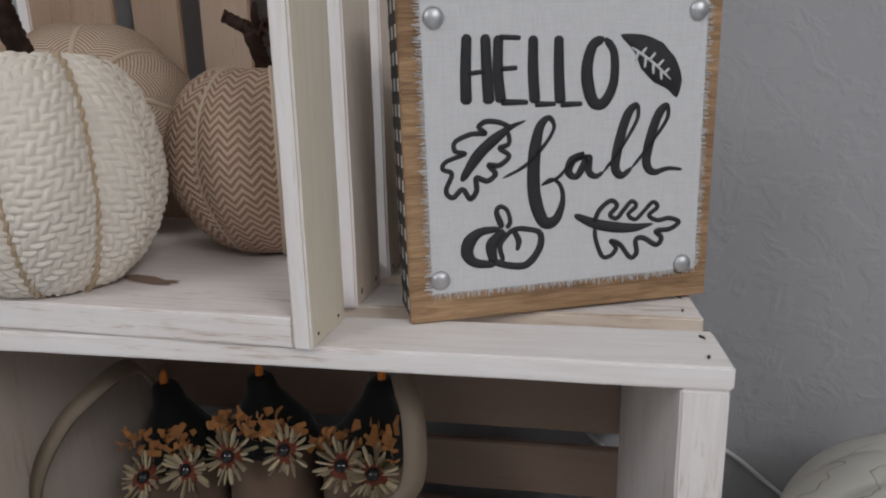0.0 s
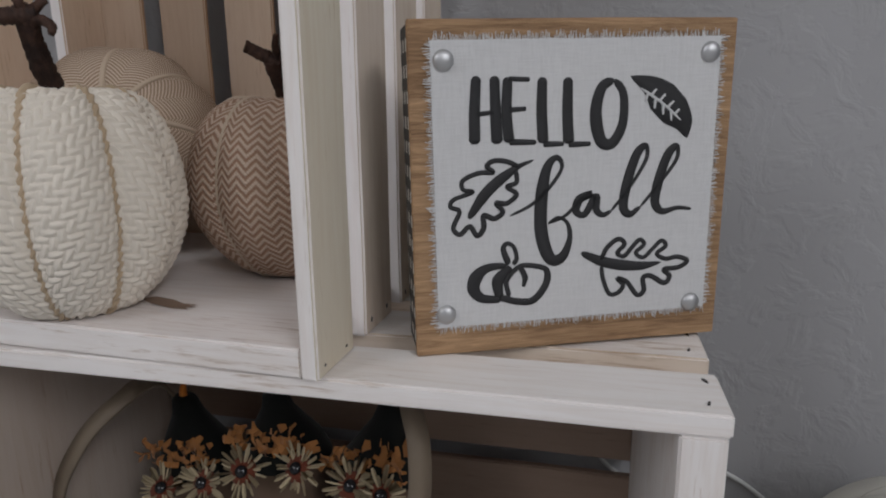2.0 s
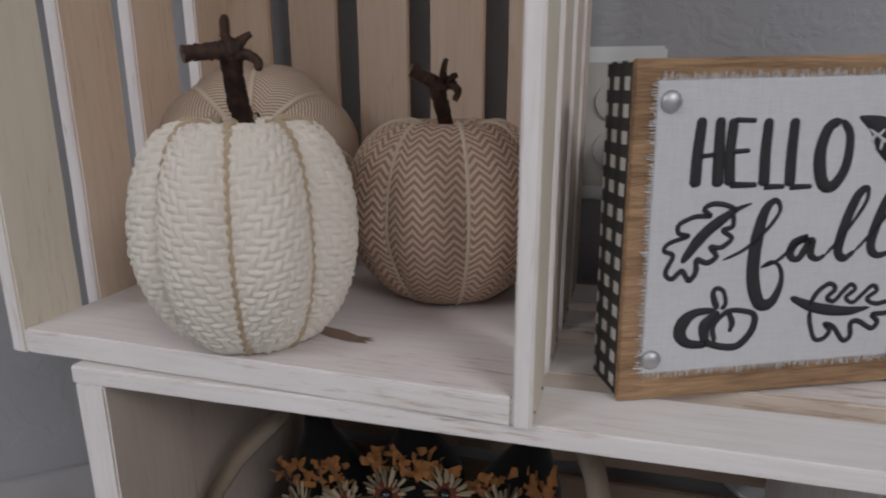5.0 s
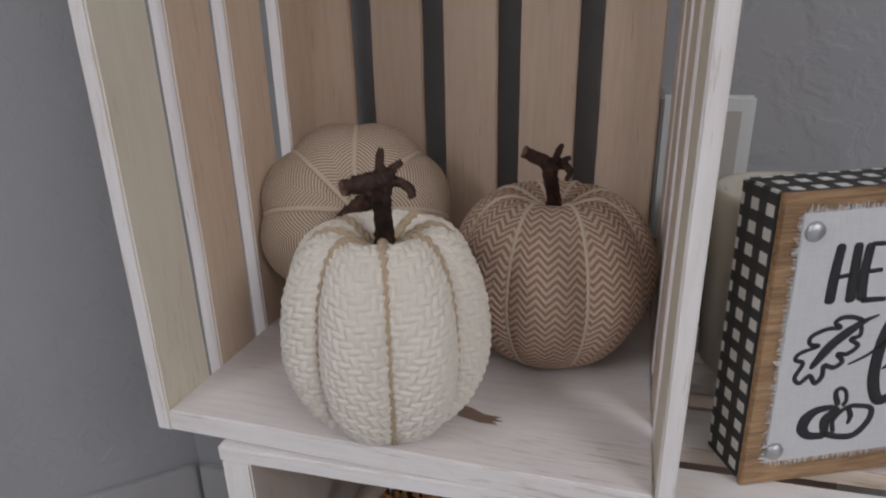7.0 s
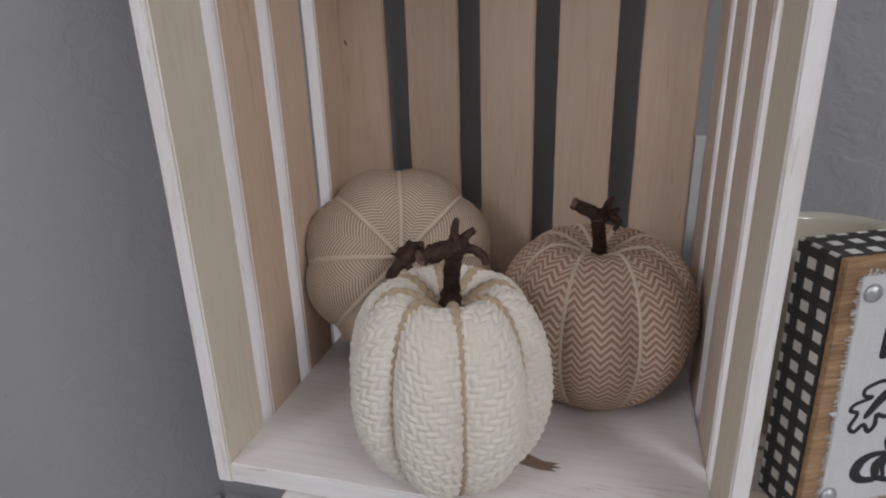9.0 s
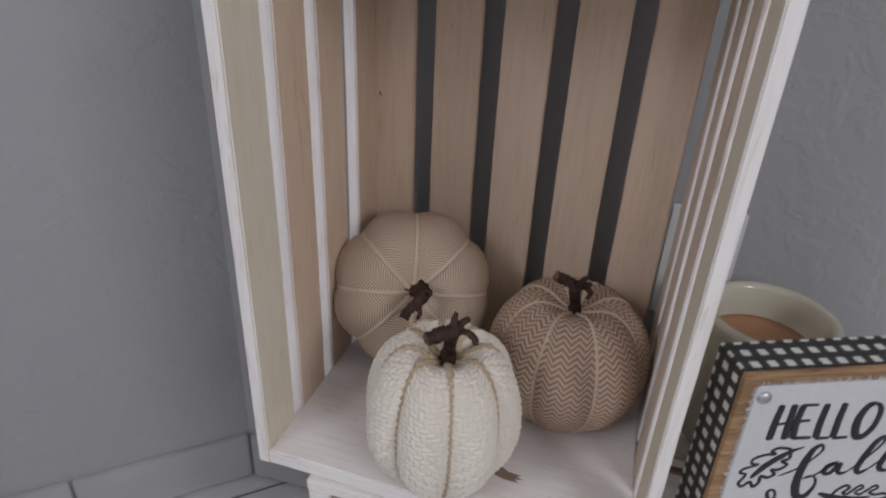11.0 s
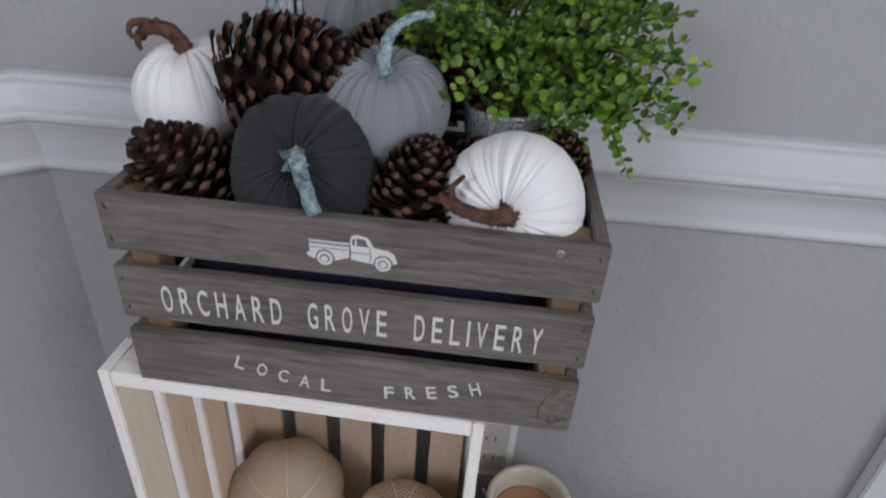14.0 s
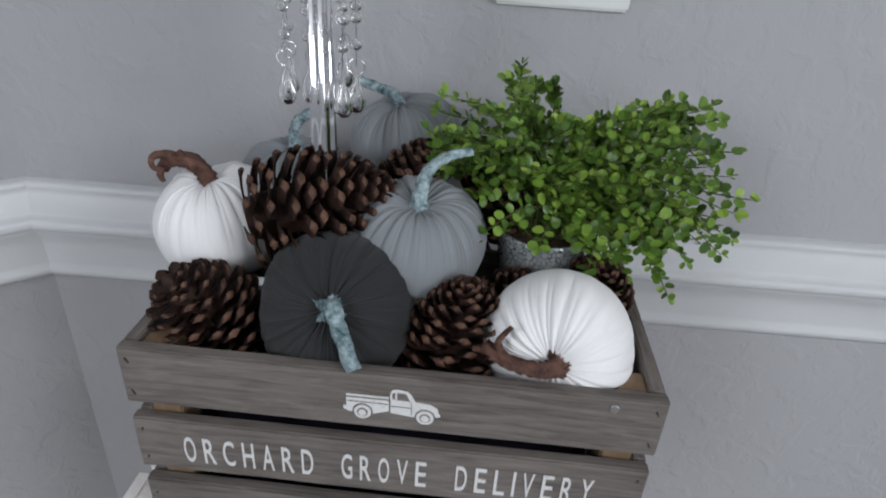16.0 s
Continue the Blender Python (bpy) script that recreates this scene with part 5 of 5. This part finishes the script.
def boxwood():
    n = Nodes("boxwood leaf")
    rnd_ = n.math("FRACT", n.math("ADD", n.add("ObjectInfo").outputs["Random"], n.add("NewGeometry").outputs["Random Per Island"]))
    col = n.ramp(rnd_, [(0.0, (0.04, 0.085, 0.013)), (0.4, (0.1, 0.185, 0.024)), (0.75, (0.17, 0.285, 0.038)), (1.0, (0.34, 0.47, 0.08))])
    col = n.mix(n.math("MULTIPLY", n.noise(n.coord(), 500.0, 2), 0.35), col, (0.05, 0.12, 0.02))
    n.put(n.bsdf.inputs["Transmission Weight"], 0.0)
    n.put(n.bsdf.inputs["Subsurface Weight"], 0.15)
    n.put(n.bsdf.inputs["Subsurface Radius"], (0.003, 0.004, 0.001))
    leafm = n.out(col, 0.4, spec=0.4)
    stemm = bark("green twig", (0.04, 0.05, 0.015), (0.1, 0.13, 0.03))
    n = Nodes("silver mosaic")
    v = n.add("TexVoronoi", {"Vector": n.coord(), "Scale": 260.0})
    v.feature = "DISTANCE_TO_EDGE"
    v2 = n.add("TexVoronoi", {"Vector": n.coord(), "Scale": 260.0})
    tes = n.ramp(v.outputs["Distance"], [(0.02, grey(0)), (0.06, grey(1))])
    mosaic = n.out(n.mix(tes, (0.12, 0.12, 0.12), n.mix(v2.outputs["Color"], (0.35, 0.4, 0.42), (0.7, 0.72, 0.72))), 0.25, n.bump(tes, 0.8, 0.001), metal=0.5)
    soil = bark("dark filling", (0.03, 0.02, 0.012), (0.1, 0.07, 0.04))
    base = Vector((-0.012, 0.146, 0.939))
    p = thing("potted_boxwood", "artificial boxwood plant in a silver mosaic pot", "plant", pose(*base))
    part("pot", grid_mesh("pot", lathe([(0.0, 0.0), (0.028, 0.0), (0.03, 0.002), (0.036, 0.05), (0.0365, 0.053), (0.034, 0.053), (0.033, 0.045), (0.0, 0.044)], 40), mosaic), None, p, "silver mosaic pot")
    part("filling", grid_mesh("filling", lathe([(0.0328, 0.046), (0.02, 0.05), (0.0, 0.052)], 20), soil), None, p)
    leaf = leaf_mesh(leafm)
    rnd = random.Random(21)
    spots = []
    # two bushy heads with a parting between them, and a few trailing sprigs
    heads = (((-0.03, -0.006, 0.122), (0.068, 0.056, 0.052)), ((0.078, -0.004, 0.104), (0.062, 0.052, 0.055)), ((0.05, -0.02, 0.08), (0.05, 0.036, 0.034)))
    trails = ((0.138, -0.005, 0.06), (0.128, -0.02, 0.054), (0.107, -0.015, 0.042), (0.099, -0.02, 0.014), (0.091, -0.01, 0.026), (0.122, 0.005, 0.048), (-0.05, -0.05, 0.064), (0.058, -0.04, 0.03), (0.08, -0.034, 0.04), (-0.03, -0.046, 0.07), (-0.006, -0.05, 0.062), (0.03, -0.052, 0.048), (0.046, -0.05, 0.056), (0.02, -0.046, 0.066))
    for k in range(176):
        root = Vector((rnd.uniform(-0.016, 0.016), rnd.uniform(-0.016, 0.016), 0.046))
        if k < len(trails):
            tip = Vector(trails[k])
            mid = (root + tip) / 2 + Vector((0.012, -0.01, 0.035))
        else:
            c, r = heads[(0, 1, 0, 1, 2)[k % 5]]
            d = Vector((rnd.gauss(0, 1), rnd.gauss(0, 1), rnd.gauss(0, 1))).normalized() * rnd.uniform(0.62, 1.05)
            tip = Vector([c[q] + r[q] * d[q] for q in range(3)])
            tip.y = min(tip.y, 0.06)
            if tip.x < 0.02 and tip.y < 0:
                tip.z = max(tip.z, 0.074)
            mid = (root + tip) / 2 + Vector((rnd.uniform(-0.012, 0.012), rnd.uniform(-0.004, 0.014), 0.02 + 0.012 * (k % 2)))
        line = smooth_line([root, mid, tip], 16)
        part("sprig", grid_mesh("sprig", tube_points(line, np.linspace(0.0011, 0.0004, 16), 5), stemm), None, p)
        for q in range(5, 16):
            d = Vector(line[min(q + 1, 15)] - line[q - 1]).normalized()
            side = d.cross(Vector((rnd.uniform(-1, 1), rnd.uniform(-1, 1), rnd.uniform(-1, 1)))).normalized()
            for s in (side, -side) if q < 15 else (side, -side, d):
                out_ = (s + d * rnd.uniform(0.2, 0.9) + Vector((0, -0.15, 0.35))).normalized()
                up = Vector((rnd.uniform(-0.6, 0.6), rnd.uniform(-0.9, 0.1), 1)).normalized()
                yv = up.cross(out_).normalized()
                k_ = rnd.uniform(0.5, 0.9)
                spots.append(basis(out_, yv, Vector(line[q]) + s * 0.0006) @ Matrix.Diagonal((k_, k_ * rnd.uniform(0.85, 1.1), k_, 1)))
    spots.sort(key=lambda m: m.translation.y)
    for m in spots[:300]:
        part("leaf", leaf, None, p, m=m)
    co = np.array([v.co[:] for v in leaf.vertices])
    tri = np.array([f.vertices[:] for f in leaf.polygons])
    vs, fs = [], []
    for k, m in enumerate(spots[300:]):
        a = np.array(m)
        vs.append(co @ a[:3, :3].T + a[:3, 3])
        fs.append(tri + k * len(co))
    me = bpy.data.meshes.new("leaves")
    me.from_pydata(np.vstack(vs).tolist(), [], np.vstack(fs).tolist())
    me.materials.append(leafm)
    tagged(part("leaves", me, None, p), kind="stuff")


boxwood()


def candle_stand():
    n = Nodes("polished chrome")
    chrome = n.out((0.72, 0.72, 0.74), 0.07, metal=1.0)
    n = Nodes("clear crystal")
    n.put(n.bsdf.inputs["Transmission Weight"], 1.0)
    n.put(n.bsdf.inputs["IOR"], 1.52)
    glass = n.out((0.97, 0.98, 0.98), 0.02)
    c = thing("candle_stand", "chrome candle stand with hanging crystal drops", "candle holder", pose(-0.17, 0.1, 0.893))
    a = np.linspace(0, 2 * np.pi, 60, endpoint=False)
    flute = lambda r, z: np.stack([r * (1 + 0.13 * np.cos(5 * a)) * np.cos(a), r * (1 + 0.13 * np.cos(5 * a)) * np.sin(a), np.full(60, z)], -1)
    part("pole", grid_mesh("pole", np.array([flute(0.0001, 0.0), flute(0.0078, 0.0), flute(0.0078, 0.15), flute(0.0074, 0.34), flute(0.0001, 0.34)]), chrome), None, c)
    part("drip_tray", grid_mesh("drip_tray", lathe([(0.0, 0.335), (0.02, 0.336), (0.036, 0.342), (0.037, 0.344), (0.02, 0.341), (0.0, 0.341)]), chrome), None, c)
    tear = grid_mesh("drop", lathe([(0.0, 0.0), (0.0035, 0.001), (0.0058, 0.005), (0.006, 0.0085), (0.0045, 0.014), (0.0022, 0.02), (0.0008, 0.024), (0.0, 0.0245)], 10), glass, smooth=False)
    bead = grid_mesh("bead", lathe([(0.0, 0.0), (0.003, 0.001), (0.0042, 0.0035), (0.003, 0.006), (0.0, 0.007)], 8), glass, smooth=False)
    t = np.linspace(0, 2 * np.pi, 17)
    loop = grid_mesh("ring", tube_points(np.stack([0.0052 * np.cos(t), t * 0, 0.0052 * np.sin(t)], -1), 0.00045, 6, cap=False), chrome)
    rnd = random.Random(4)
    for ang in (8, 62, 128, 172, 205, 322):
        x, y, low = 0.022 * math.cos(radians(ang)), 0.022 * math.sin(radians(ang)), 0.192 + rnd.uniform(-0.008, 0.012)
        strand = part("strand", grid_mesh("strand", tube_points([(0, 0, 0.03), (0, 0, 0.2), (0, 0, 0.342 - low)], 0.00035, 5), chrome), None, c, m=pose(x, y, low, 0, 0, ang))
        part("drop", tear, None, strand, m=pose(0, 0, 0))
        part("ring", loop, None, strand, m=pose(0, 0, 0.0298))
        for z in (0.04, 0.056, 0.063, 0.082, 0.1, 0.118):
            part("bead", bead, None, strand, m=pose(0, 0, z, 0, 0, rnd.uniform(0, 90)))


candle_stand()
floor_tiles()
skirting()
